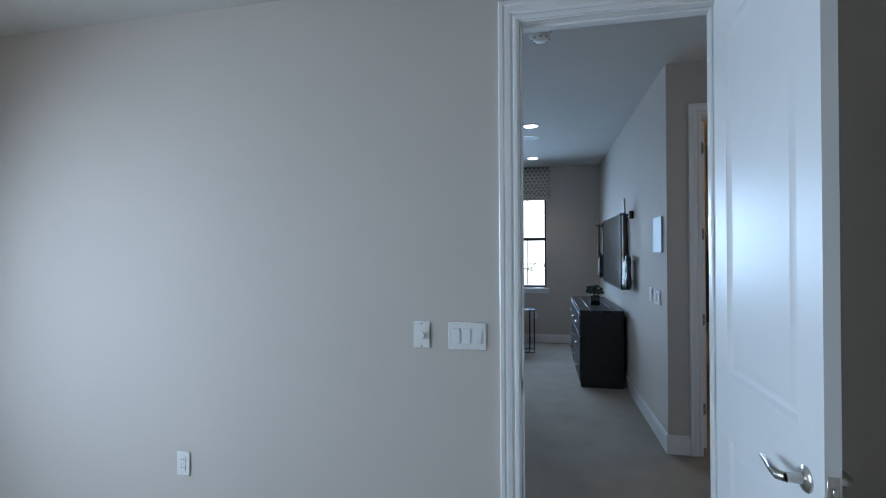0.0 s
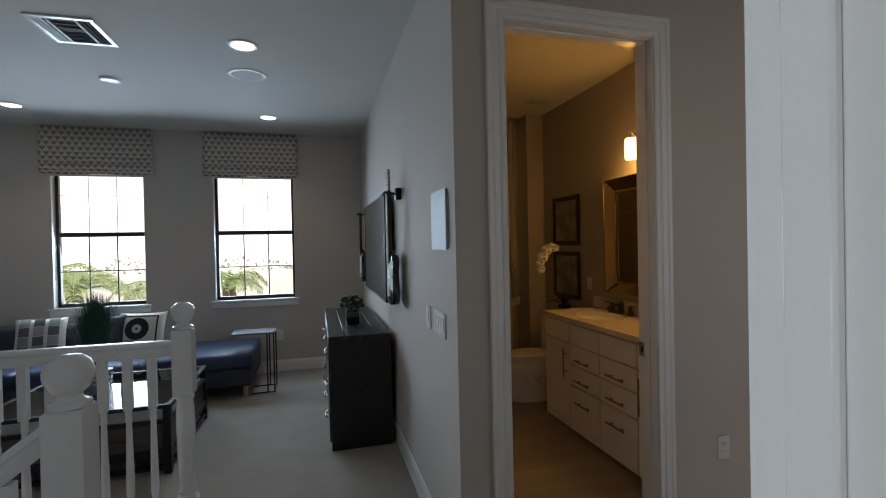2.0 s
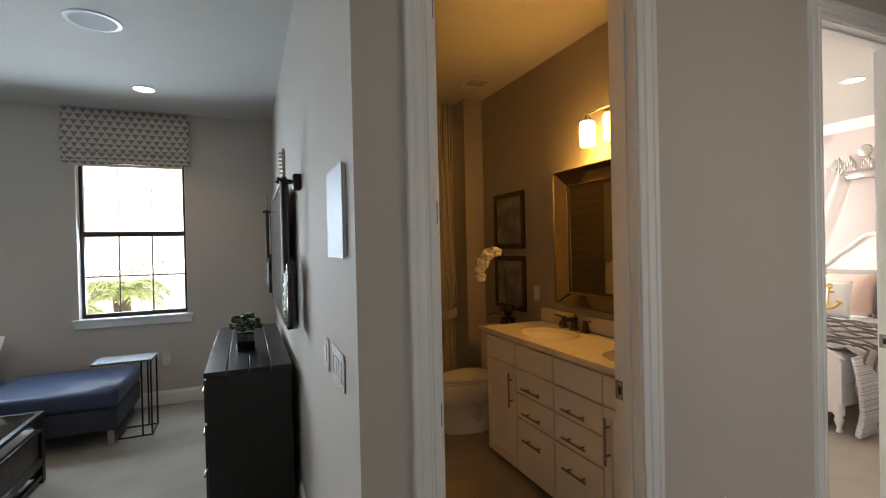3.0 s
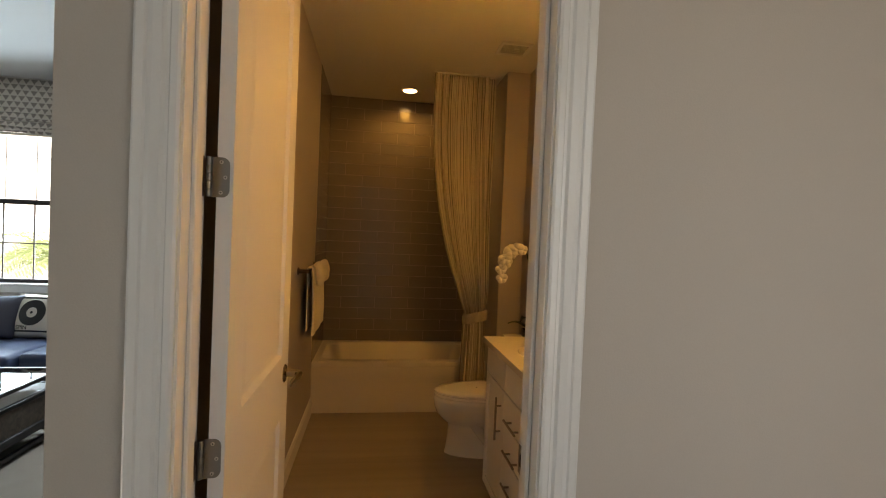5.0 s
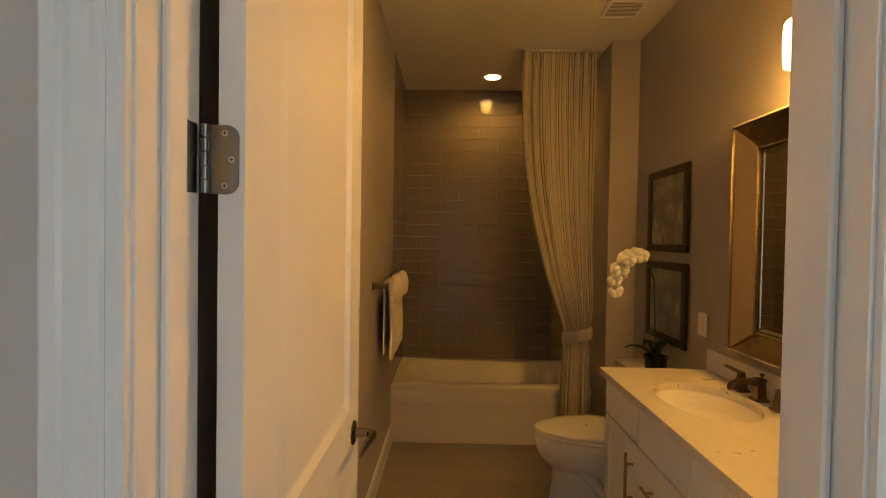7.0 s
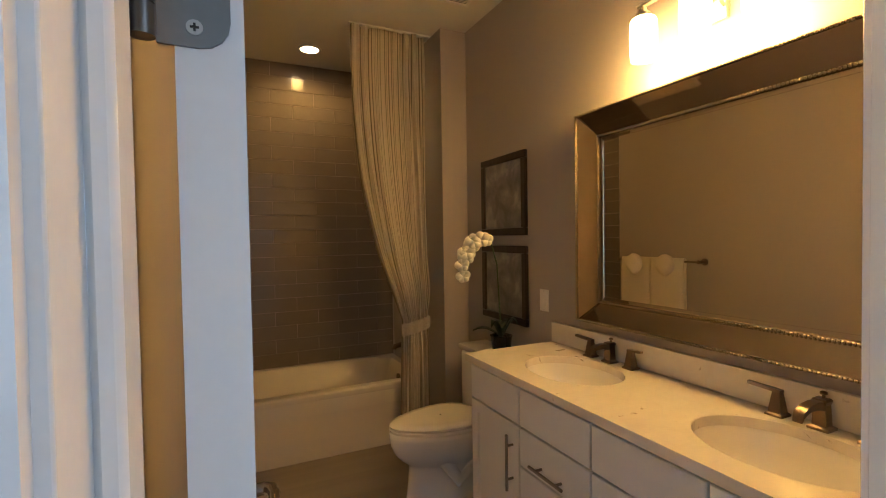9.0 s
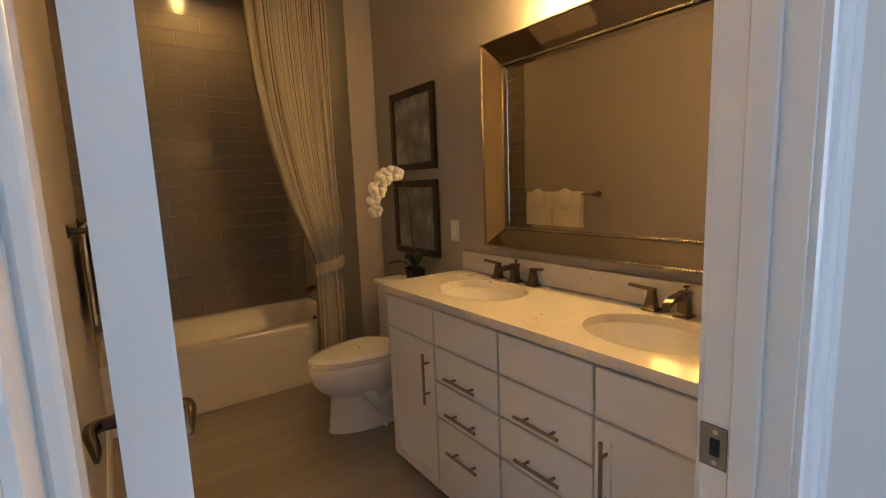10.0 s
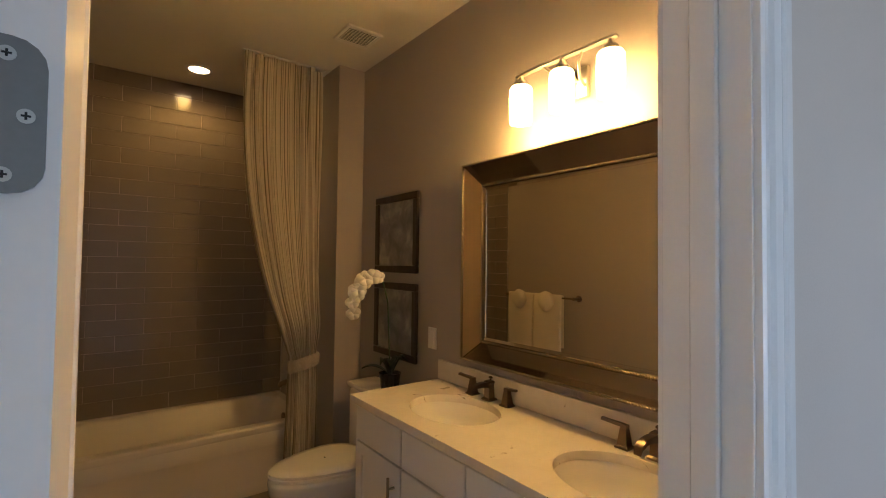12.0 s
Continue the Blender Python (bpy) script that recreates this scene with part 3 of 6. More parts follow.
def shower_curtain():
    bm = bmesh.new()
    nu, nv = 150, 60
    uvl = bm.loops.layers.uv.new("UVMap")
    rows = []
    z0, z1, tie = 0.06, CH - 0.012, 0.30
    for j in range(nv + 1):
        v = j / nv
        x0 = curtain_edge(v)
        x1 = 2.742 - 0.01 * math.exp(-((v - tie) / 0.04) ** 2)
        gather = math.exp(-((v - tie) / 0.05) ** 2)
        row = []
        for i in range(nu + 1):
            u = i / nu
            w = u + 0.040 * math.sin(u * 10.7 + 1.0) + 0.022 * math.sin(u * 21 + 2.2 * v) + 0.012 * math.sin(9 * v + u * 6)
            f = math.sin(w * 2 * math.pi * 9) + 0.45 * math.sin(w * 2 * math.pi * 21 + 2 * v) + 0.5 * math.sin(w * 2 * math.pi * 4.3 + 1)
            amp = (0.022 - 0.010 * gather) * (0.55 + 0.45 * math.sin(u * 7 + 1.3))
            drop = 0.02 * math.sin(u * 5) * (1 - v)
            bulge = 0.025 * math.exp(-((v - tie - 0.07) / 0.05) ** 2)
            row.append(bm.verts.new((x0 + (x1 - x0) * u, 6.80 + amp * f - bulge, z0 + (z1 - z0) * v - drop * 0.3)))
        rows.append(row)
    for j in range(nv):
        for i in range(nu):
            f = bm.faces.new((rows[j][i], rows[j][i + 1], rows[j + 1][i + 1], rows[j + 1][i]))
            for lp, (a, b) in zip(f.loops, ((i, j), (i + 1, j), (i + 1, j + 1), (i, j + 1))):
                lp[uvl].uv = (a / nu * 1.6, b / nv * 2.7)
    t = thing("shower_curtain", (2.6, 6.80, 0), "cream striped shower curtain gathered by a tie-back", "curtain")
    ob = part("drape", bm, CURTAIN, t, smooth=180)
    m = ob.modifiers.new("thickness", "SOLIDIFY")
    m.thickness = 0.003
    bm = bmesh.new()
    rows = []
    for z, r in ((0.83, 0.0), (0.845, 0.006), (0.90, 0.008), (0.915, 0.0)):
        ring_pts = []
        for k in range(28):
            a = 2 * math.pi * k / 28
            ring_pts.append((2.645 + (0.100 + r) * math.cos(a), 6.788 + (0.034 + r) * math.sin(a) + 0.004 * math.sin(9 * a), z - 0.03 + 0.022 * math.cos(a)))
        rows.append(ring_pts)
    ring(bm, rows, False, False)
    part("tie_back", bm, TIECLOTH, t, "cream cloth tie-back band")
    part("ceiling_track", one(box, 2.22, 2.79, 6.788, 6.812, CH - 0.012, CH, 0.003), CEIL, t, "slim ceiling track")


shower_curtain()


def bathtub():
    t = thing("bathtub", (2.05, 7.3, 0), "white alcove bathtub with a plain apron", "bathtub")
    x0, x1, y0, y1, zt = 1.322, 2.79, 6.905, 7.683, 0.435
    bm = bmesh.new()
    # rim and basin, ring by ring
    def rect(ax, bx, ay, by, z, r, n=6):
        pts = []
        for cx, cy, a0 in ((bx - r, by - r, 0), (ax + r, by - r, 90), (ax + r, ay + r, 180), (bx - r, ay + r, 270)):
            for k in range(n + 1):
                a = radians(a0 + 90 * k / n)
                pts.append((cx + r * math.cos(a), cy + r * math.sin(a), z))
        return pts
    rows = [rect(x0, x1, y0, y1, 0.30, 0.004), rect(x0, x1, y0, y1, zt - 0.012, 0.004), rect(x0 + 0.008, x1 - 0.008, y0 + 0.008, y1 - 0.008, zt, 0.01),
            rect(x0 + 0.06, x1 - 0.06, y0 + 0.075, y1 - 0.05, zt, 0.10), rect(x0 + 0.075, x1 - 0.075, y0 + 0.09, y1 - 0.065, zt - 0.015, 0.11),
            rect(x0 + 0.12, x1 - 0.13, y0 + 0.13, y1 - 0.10, 0.20, 0.13), rect(x0 + 0.17, x1 - 0.20, y0 + 0.17, y1 - 0.14, 0.10, 0.13), rect(x0 + 0.25, x1 - 0.28, y0 + 0.24, y1 - 0.2, 0.085, 0.1)]
    ring(bm, rows, cap0=False)
    part("basin", bm, ACRYLIC, t)
    bm = bmesh.new()
    prof = [(y0 + 0.012, 0.0), (y0 + 0.006, 0.03), (y0 + 0.010, 0.06), (y0 + 0.014, 0.10), (y0 + 0.012, 0.30), (y0 + 0.004, 0.375), (y0, 0.39), (y0 - 0.002, 0.40), (y0 - 0.001, 0.424), (y0 + 0.03, 0.424), (y0 + 0.03, 0.0)]
    ring(bm, [[(x, y, z) for y, z in prof] for x in (x0, x1)])
    part("apron", bm, ACRYLIC, t, smooth=50)
    part("overflow_plate", one(disc, (2.692, 7.28, 0.345), 0.032, "x", -0.012, 20), BRONZE, t, "dark bronze overflow plate")


bathtub()
bm = bmesh.new()
tube(bm, [(2.79, 7.29, 0.60), (2.70, 7.29, 0.60), (2.665, 7.29, 0.592), (2.655, 7.29, 0.57)], [0.022, 0.022, 0.020, 0.017], 12)
disc(bm, (2.79, 7.29, 0.60), 0.034, "x", -0.010)
solid("tub_spout", bm, BRONZE, "dark bronze tub spout on the alcove wall", "faucet")


def egg(cx, cy, z, lx0, lx1, w, n=36):
    """An egg outline whose blunt end lies at +x."""
    pts = []
    for k in range(n):
        a = 2 * math.pi * k / n
        c, s = math.cos(a), math.sin(a)
        pts.append((cx + (lx1 if c > 0 else lx0) * c, cy + w * s * (1 - 0.12 * max(-c, 0)), z))
    return pts


def toilet():
    cy = 6.185
    t = thing("toilet", (2.62, cy, 0), "white two-piece toilet with its lid closed", "toilet")
    bm = bmesh.new()
    rows = [egg(2.60, cy, z, f, bk, w) for z, f, bk, w in ((0.0, 0.270, 0.24, 0.128), (0.03, 0.262, 0.24, 0.124), (0.12, 0.252, 0.22, 0.120), (0.195, 0.248, 0.22, 0.118), (0.212, 0.258, 0.22, 0.126),
            (0.24, 0.295, 0.22, 0.150), (0.28, 0.330, 0.22, 0.170), (0.33, 0.350, 0.22, 0.181), (0.37, 0.356, 0.22, 0.184), (0.392, 0.354, 0.22, 0.183), (0.398, 0.342, 0.21, 0.175))]
    ring(bm, rows)
    part("bowl", bm, PORCELAIN, t, smooth=60)
    bm = bmesh.new()
    box(bm, 2.52, 2.80, cy - 0.085, cy + 0.085, 0.0, 0.30, 0.03, 3)
    tube(bm, [(2.52, cy - 0.09, 0.24), (2.60, cy - 0.10, 0.12), (2.70, cy - 0.10, 0.20), (2.78, cy - 0.09, 0.08)], 0.045, 14)
    part("trapway", bm, PORCELAIN, t, smooth=60)
    part("bolt_cap", one(lathe, 2.62, cy - 0.135, [(0.014, 0.0), (0.013, 0.014), (0.006, 0.02)], 12), PORCELAIN, t)
    bm = bmesh.new()
    ring(bm, [egg(2.60, cy, 0.402, 0.352, 0.19, 0.185), egg(2.60, cy, 0.416, 0.356, 0.19, 0.188), egg(2.60, cy, 0.420, 0.350, 0.188, 0.184)])
    part("seat", bm, PORCELAIN, t)
    bm = bmesh.new()
    ring(bm, [egg(2.60, cy, 0.4235, 0.350, 0.19, 0.184), egg(2.60, cy, 0.434, 0.354, 0.19, 0.187), egg(2.60, cy, 0.443, 0.340, 0.185, 0.176), egg(2.60, cy, 0.447, 0.28, 0.15, 0.14)])
    part("lid", bm, PORCELAIN, t, smooth=50)
    part("lid_bumper", one(lathe, 2.545, cy, [(0.005, 0.447), (0.005, 0.449)], 10), DARKGAP, t)
    tank = part("tank", one(box, 2.785, 2.980, cy - 0.215, cy + 0.215, 0.38, 0.75, 0.025, 3), PORCELAIN, t)
    part("tank_lid", one(box, 2.775, 2.984, cy - 0.225, cy + 0.225, 0.752, 0.785, 0.010, 2), PORCELAIN, t)
    part("flush_handle", one(tube, [(2.785, cy - 0.165, 0.70), (2.765, cy - 0.165, 0.70), (2.757, cy - 0.14, 0.698), (2.755, cy - 0.10, 0.694)], [0.012, 0.010, 0.008, 0.009], 10), BRONZE, tank, "dark bronze flush lever")


toilet()


def petal(bm, c, size, facing, spin):
    """One cupped orchid petal."""
    m = Matrix.Translation(c) @ Vector(facing).to_track_quat("Z", "Y").to_matrix().to_4x4() @ Matrix.Rotation(spin, 4, "Z")
    n = 8
    cen = bm.verts.new(m @ Vector((0, 0, 0)))
    rim = []
    for k in range(n + 1):
        a = -1.15 + 2.3 * k / n
        rr = size * (1 - 0.25 * abs(a) ** 2 / 1.3)
        rim.append(bm.verts.new(m @ Vector((rr * math.sin(a) * 0.85, rr * math.cos(a), 0.12 * size * math.cos(3 * a)))))
    for a, b in zip(rim, rim[1:]):
        bm.faces.new((cen, a, b))


def orchid():
    px, py, pz = 2.875, 6.06, 0.787
    t = thing("orchid", (px, py, pz), "white orchid on an arching stem in a dark pot", "plant")
    part("pot", one(lathe, px, py, [(0.042, pz), (0.052, pz + 0.01), (0.060, pz + 0.085), (0.064, pz + 0.10), (0.056, pz + 0.10), (0.05, pz + 0.09)], 20), GLOSSBLACK, t, "dark glazed pot")
    stem = [(px, py, pz + 0.09), (px - 0.005, py + 0.01, pz + 0.30), (px - 0.01, py + 0.02, pz + 0.50), (px - 0.04, py + 0.03, pz + 0.62), (px - 0.09, py + 0.05, pz + 0.655), (px - 0.15, py + 0.08, pz + 0.62), (px - 0.185, py + 0.10, pz + 0.53), (px - 0.20, py + 0.11, pz + 0.44)]
    part("stem", one(tube, stem, [0.004] * 5 + [0.003, 0.0025, 0.002], 8), LEAF, t)
    rnd = random.Random(4)
    for k, (i, f) in enumerate(((4, 0.1), (4, 0.6), (5, 0.0), (5, 0.45), (5, 0.9), (6, 0.4), (6, 0.95), (3, 0.7))):
        a, b = Vector(stem[i]), Vector(stem[min(i + 1, 7)])
        c = a.lerp(b, f) + Vector((rnd.uniform(-0.02, 0.01), -0.025, rnd.uniform(-0.01, 0.015)))
        bm = bmesh.new()
        face = Vector((-0.6 + rnd.uniform(-0.3, 0.3), -1, rnd.uniform(-0.2, 0.4)))
        size = 0.052 if k < 5 else 0.042
        for s in range(5):
            petal(bm, c, size * (1.05 if s in (1, 4) else 0.9), face, s * 2 * math.pi / 5 + 0.2)
        ob = part("blossom", bm, PETAL, t, smooth=180)
        ob.modifiers.new("thickness", "SOLIDIFY").thickness = 0.0015
    for a, ln, lift in ((2.6, 0.16, 0.05), (0.3, 0.10, 0.09), (4.2, 0.12, 0.10), (5.4, 0.10, 0.11), (3.5, 0.09, 0.10)):
        bm = bmesh.new()
        rows = []
        for k in range(7):
            q = k / 6
            w = 0.030 * math.sin(math.pi * min(1, q * 0.85 + 0.12))
            d = ln * q
            z = pz + 0.09 + lift * math.sin(q * 2.4) 
            cx, cy = px + d * math.cos(a), py + d * math.sin(a)
            rows.append([(cx - w * math.sin(a), cy + w * math.cos(a), z + 0.006), (cx, cy, z), (cx + w * math.sin(a), cy - w * math.cos(a), z + 0.006)])
        ring(bm, rows, False, False, False)
        part("leaf", bm, ORCHIDLEAF, t, smooth=180).modifiers.new("thickness", "SOLIDIFY").thickness = 0.003


orchid()


# vanity: cabinet units under one quartz top with two sinks
VF = 2.495
COLS = [(5.722, 5.338), (5.338, 4.945), (4.945, 4.553), (4.553, 4.168)]


def pull(parent, a, b):
    """A bar pull from a to b (x is the face) on two posts."""
    a, b = Vector(a), Vector(b)
    o = Vector((-0.030, 0, 0))
    h = part("handle", one(tube, [a + o, b + o], 0.006, 10), PULLMETAL, parent, "dark brushed nickel bar pull")
    for k in (0.2, 0.8):
        p = a.lerp(b, k)
        part("post", one(tube, [p, p + o], 0.005, 8), PULLMETAL, h)


def front(name, parent, y1, y0, z0, z1, shaker):
    g = 0.0042
    bm = bmesh.new()
    a, b, c, d = y0 + g, y1 - g, z0 + g, z1 - g
    x = VF
    def rc(i, xx):
        return [(xx, a + i, c + i), (xx, b - i, c + i), (xx, b - i, d - i), (xx, a + i, d - i)]
    if shaker:
        ring(bm, [rc(0, x + 0.019), rc(0, x + 0.002), rc(0.002, x), rc(0.050, x), rc(0.053, x + 0.008)])
    else:
        ring(bm, [rc(0, x + 0.019), rc(0, x + 0.003), rc(0.003, x)])
    return part(name, bm, CABINET, parent, smooth=20)


for k, (y1, y0) in enumerate(COLS):
    door = k in (0, 3)
    t = thing("vanity_cabinet", (2.73, (y0 + y1) / 2, 0), "white shaker vanity cabinet with a tall door" if door else "white vanity drawer cabinet with bar pulls", "cabinet", "vanity units")
    part("body", boxes((VF + 0.050, BE - 0.004, y0 + 0.001, y1 - 0.001, 0.035, 0.716)), CABINET, t)
    part("top_rail", boxes((VF + 0.050, VF + 0.068, y0 + 0.001, y1 - 0.001, 0.716, 0.872)), CABINET, t)
    part("plinth", boxes((VF + 0.07, BE - 0.02, y0 + 0.002, y1 - 0.002, 0.0, 0.035)), CABINET, t)
    front("false_front", t, y1, y0, 0.700, 0.856, False)
    if door:
        d = front("door", t, y1, y0, 0.038, 0.700, True)
        yy = y0 + 0.045 if k == 0 else y1 - 0.045
        pull(d, (VF, yy, 0.43), (VF, yy, 0.655))
    else:
        for a, b in ((0.545, 0.700), (0.386, 0.545), (0.038, 0.386)):
            d = front("drawer", t, y1, y0, a, b, False)
            m = (y0 + y1) / 2
            z = {0.545: 0.593, 0.386: 0.440, 0.038: 0.275}[a]
            pull(d, (VF, m + 0.092, z), (VF, m - 0.092, z))
solid("vanity_end_panel", boxes((VF + 0.004, BE - 0.004, 5.7225, 5.7265, 0.035, 0.872)), CABINET, "white end panel of the vanity beside the toilet", "panel")

SINKS = (5.295, 4.515)
SX, SA, SB = 2.728, 0.168, 0.220


def countertop():
    t = thing("countertop", (2.73, 4.93, 0.876), "pale quartz vanity top with brown flecks", "countertop")
    bm = bmesh.new()
    x0, x1, y0, y1, ym = 2.467, BE - 0.001, 4.124, 5.732, 4.905
    zt, zb = 0.906, 0.874
    for cy, ya, yb in ((SINKS[1], y0, ym), (SINKS[0], ym, y1)):
        turns = [2 * math.pi * k / 48 for k in range(48)]
        turns += [math.atan2(yy - cy, xx - SX) % (2 * math.pi) for xx in (x0, x1) for yy in (ya, yb)]
        turns.sort()
        rim, edge = [], []
        for a in turns:
            c, s = math.cos(a), math.sin(a)
            far = min(((x1 if c > 0 else x0) - SX) / c if abs(c) > 1e-6 else 9, ((yb if s > 0 else ya) - cy) / s if abs(s) > 1e-6 else 9)
            near = 1 / math.sqrt((c / SA) ** 2 + (s / SB) ** 2)
            rim.append((SX + near * c, cy + near * s))
            edge.append((SX + far * c, cy + far * s))

        def lap(pts, z, k=1.0):
            return [(SX + (x - SX) * k, cy + (y - cy) * k, z) for x, y in pts]
        ring(bm, [lap(edge, zb), lap(edge, zt), lap(rim, zt, 1.012), lap(rim, zt - 0.002), lap(rim, zb), lap(edge, zb)], False, False)
    bmesh.ops.remove_doubles(bm, verts=bm.verts[:], dist=1e-5)
    part("slab", bm, QUARTZ, t, smooth=30)
    part("backsplash", one(box, BE - 0.022, BE - 0.001, 4.124, 5.728, 0.908, 1.008, 0.002), QUARTZ, t)
    for cy in SINKS:
        bm = bmesh.new()
        rows = []
        for s, z in ((1.06, 0.873), (1.02, 0.873), (0.99, 0.86), (0.95, 0.82), (0.85, 0.775), (0.65, 0.75), (0.35, 0.74), (0.12, 0.738)):
            rows.append([(SX + SA * s * math.cos(2 * math.pi * k / 48), cy + SB * s * math.sin(2 * math.pi * k / 48), z) for k in range(48)])
        ring(bm, rows, cap0=False)
        s = part("sink", bm, PORCELAIN, t, "white undermount oval sink", smooth=60)
        part("drain", one(lathe, SX, cy, [(0.021, 0.739), (0.02, 0.743), (0.008, 0.743)], 16), NICKEL, s)


countertop()


def faucet(cy):
    x = 2.932
    t = thing("faucet", (x, cy, 0.907), "dark bronze widespread faucet with lever handles", "faucet", "vanity faucets")

    def block(bm, cx, yy, prof):
        ring(bm, [[(cx - a, yy - a, z), (cx + a, yy - a, z), (cx + a, yy + a, z), (cx - a, yy + a, z)] for a, z in prof])
    bm = bmesh.new()
    block(bm, x, cy, ((0.025, 0.907), (0.025, 0.914), (0.017, 0.919), (0.0145, 0.975), (0.018, 0.986), (0.015, 0.992)))
    part("body", bm, BRONZE, t, smooth=20)
    bm = bmesh.new()
    rows = []
    for px, z, w, h in ((x - 0.008, 0.974, 0.0135, 0.013), (x - 0.045, 0.980, 0.013, 0.010), (x - 0.080, 0.978, 0.013, 0.008), (x - 0.108, 0.966, 0.013, 0.007), (x - 0.116, 0.952, 0.012, 0.006)):
        rows.append([(px, cy - w, z - h), (px, cy + w, z - h), (px, cy + w, z + h), (px, cy - w, z + h)])
    ring(bm, rows)
    part("spout", bm, BRONZE, t, smooth=45)
    bm = bmesh.new()
    lathe(bm, x + 0.008, cy, [(0.004, 0.991), (0.004, 1.000), (0.009, 1.002), (0.009, 1.007), (0.005, 1.010)], 12)
    part("lift_knob", bm, BRONZE, t)
    for s in (-1, 1):
        yy = cy + s * 0.112
        bm = bmesh.new()
        block(bm, x, yy, ((0.024, 0.907), (0.024, 0.913), (0.018, 0.917), (0.0115, 0.966), (0.010, 0.976)))
        h = part("valve", bm, BRONZE, t, smooth=20)
        bm = bmesh.new()
        ring(bm, [[(x - d - w, yy + s * e, z - 0.004), (x - d + w, yy + s * e, z - 0.004), (x - d + w * 0.8, yy + s * e, z + 0.005), (x - d - w * 0.8, yy + s * e, z + 0.005)]
                  for d, e, z, w in ((0.0, -0.012, 0.979, 0.011), (0.002, 0.012, 0.981, 0.011), (0.010, 0.045, 0.985, 0.009), (0.020, 0.072, 0.990, 0.008))])
        part("lever", bm, BRONZE, h)


for y in (5.298, 4.528):
    faucet(y)


def mirror():
    t = thing("wall_mirror", (2.98, 4.869, 1.05), "large mirror in a beaded bronze mirrored frame", "mirror")
    oy0, oy1, oz0, oz1 = 4.250, 5.481, 1.063, 1.981
    iy0, iy1, iz0, iz1 = 4.335, 5.396, 1.148, 1.881
    xo, xi, xg = 2.920, 2.973, 2.977
    O = [(oy0, oz0), (oy1, oz0), (oy1, oz1), (oy0, oz1)]
    I = [(iy0, iz0), (iy1, iz0), (iy1, iz1), (iy0, iz1)]
    for k in range(4):
        j = (k + 1) % 4
        bm = bmesh.new()
        a, b, c, d = O[k], O[j], I[j], I[k]
        ring(bm, [[(xo, *a), (xo, *b), (xi, *c), (xi, *d)], [(BE - 0.002, *a), (BE - 0.002, *b), (BE - 0.002, *c), (BE - 0.002, *d)]])
        part("frame_panel", bm, SMOKED, t, "bevelled bronze mirror strip", smooth=20)
        for (p, q, x, r) in ((a, b, xo, 0.0055), (d, c, xi, 0.0055)):
            part("rail", one(tube, [(x, *p), (x, *q)], r, 8), ANTIQUE, t)
            n = int(math.dist(p, q) / 0.0115)
            bm = bmesh.new()
            for i in range(n + 1):
                f = i / n
                yy, zz = p[0] + (q[0] - p[0]) * f, p[1] + (q[1] - p[1]) * f
                bmesh.ops.create_icosphere(bm, subdivisions=1, radius=0.0054, matrix=Matrix.Translation((x - 0.006, yy, zz)))
            part("beading", bm, BEADS, t, "fine row of bronze beads", kind="stuff")
    for k in range(4):
        j = (k + 1) % 4
        bm = bmesh.new()
        ins = [(iy0 + 0.022, iz0 + 0.022), (iy1 - 0.022, iz0 + 0.022), (iy1 - 0.022, iz1 - 0.022), (iy0 + 0.022, iz1 - 0.022)]
        ring(bm, [[(xg - 0.0002, *I[k]), (xg - 0.0002, *I[j]), (xg - 0.0025, *ins[j]), (xg - 0.0025, *ins[k])], [(xg + 0.0002, *I[k]), (xg + 0.0002, *I[j]), (xg - 0.0001, *ins[j]), (xg - 0.0001, *ins[k])]])
        part("glass_bevel", bm, MIRROR, t, "bevelled mirror edge")
    part("glass", boxes((xg, xg + 0.0025, iy0 - 0.003, iy1 + 0.003, iz0 - 0.003, iz1 + 0.003)), MIRROR, t, "clear mirror glass")


mirror()


def vanity_light():
    t = thing("vanity_light", (2.95, 4.865, 2.20), "three-globe brushed nickel vanity light, lit", "wall lamp")
    part("wall_plate", one(box, BE - 0.022, BE - 0.001, 4.815, 4.915, 2.15, 2.27, 0.006, 2), NICKEL, t)
    part("arm", one(tube, [(BE - 0.02, 4.865, 2.22), (2.93, 4.865, 2.235), (2.90, 4.865, 2.27), (2.88, 4.865, 2.284)], 0.008, 10), NICKEL, t)
    for s in (-1, 1):
        part("scroll", one(tube, [(BE - 0.02, 4.865 + s * 0.04, 2.19), (2.93, 4.865 + s * 0.045, 2.21), (2.90, 4.865 + s * 0.06, 2.255), (2.88, 4.865 + s * 0.09, 2.283)], 0.006, 8), NICKEL, t)
    part("bar", one(box, 2.868, 2.892, 4.635, 5.095, 2.279, 2.291, 0.003), NICKEL, t)
    for y in (5.07, 4.865, 4.66):
        part("socket", one(lathe, 2.88, y, [(0.010, 2.279), (0.013, 2.266), (0.027, 2.254), (0.029, 2.239)], 20), NICKEL, t)
        part("shade", one(lathe, 2.88, y, [(0.020, 2.240), (0.040, 2.236), (0.046, 2.226), (0.048, 2.19), (0.047, 2.12), (0.044, 2.085), (0.039, 2.085), (0.041, 2.12), (0.042, 2.19), (0.02, 2.231)], 28), BULBGLOW, t, "glowing frosted glass shade")


vanity_light()
for y in (5.07, 4.865, 4.66):
    bulb("vanity_bulb", (2.88, y, 2.06), 6.0, WARM, 0.05)


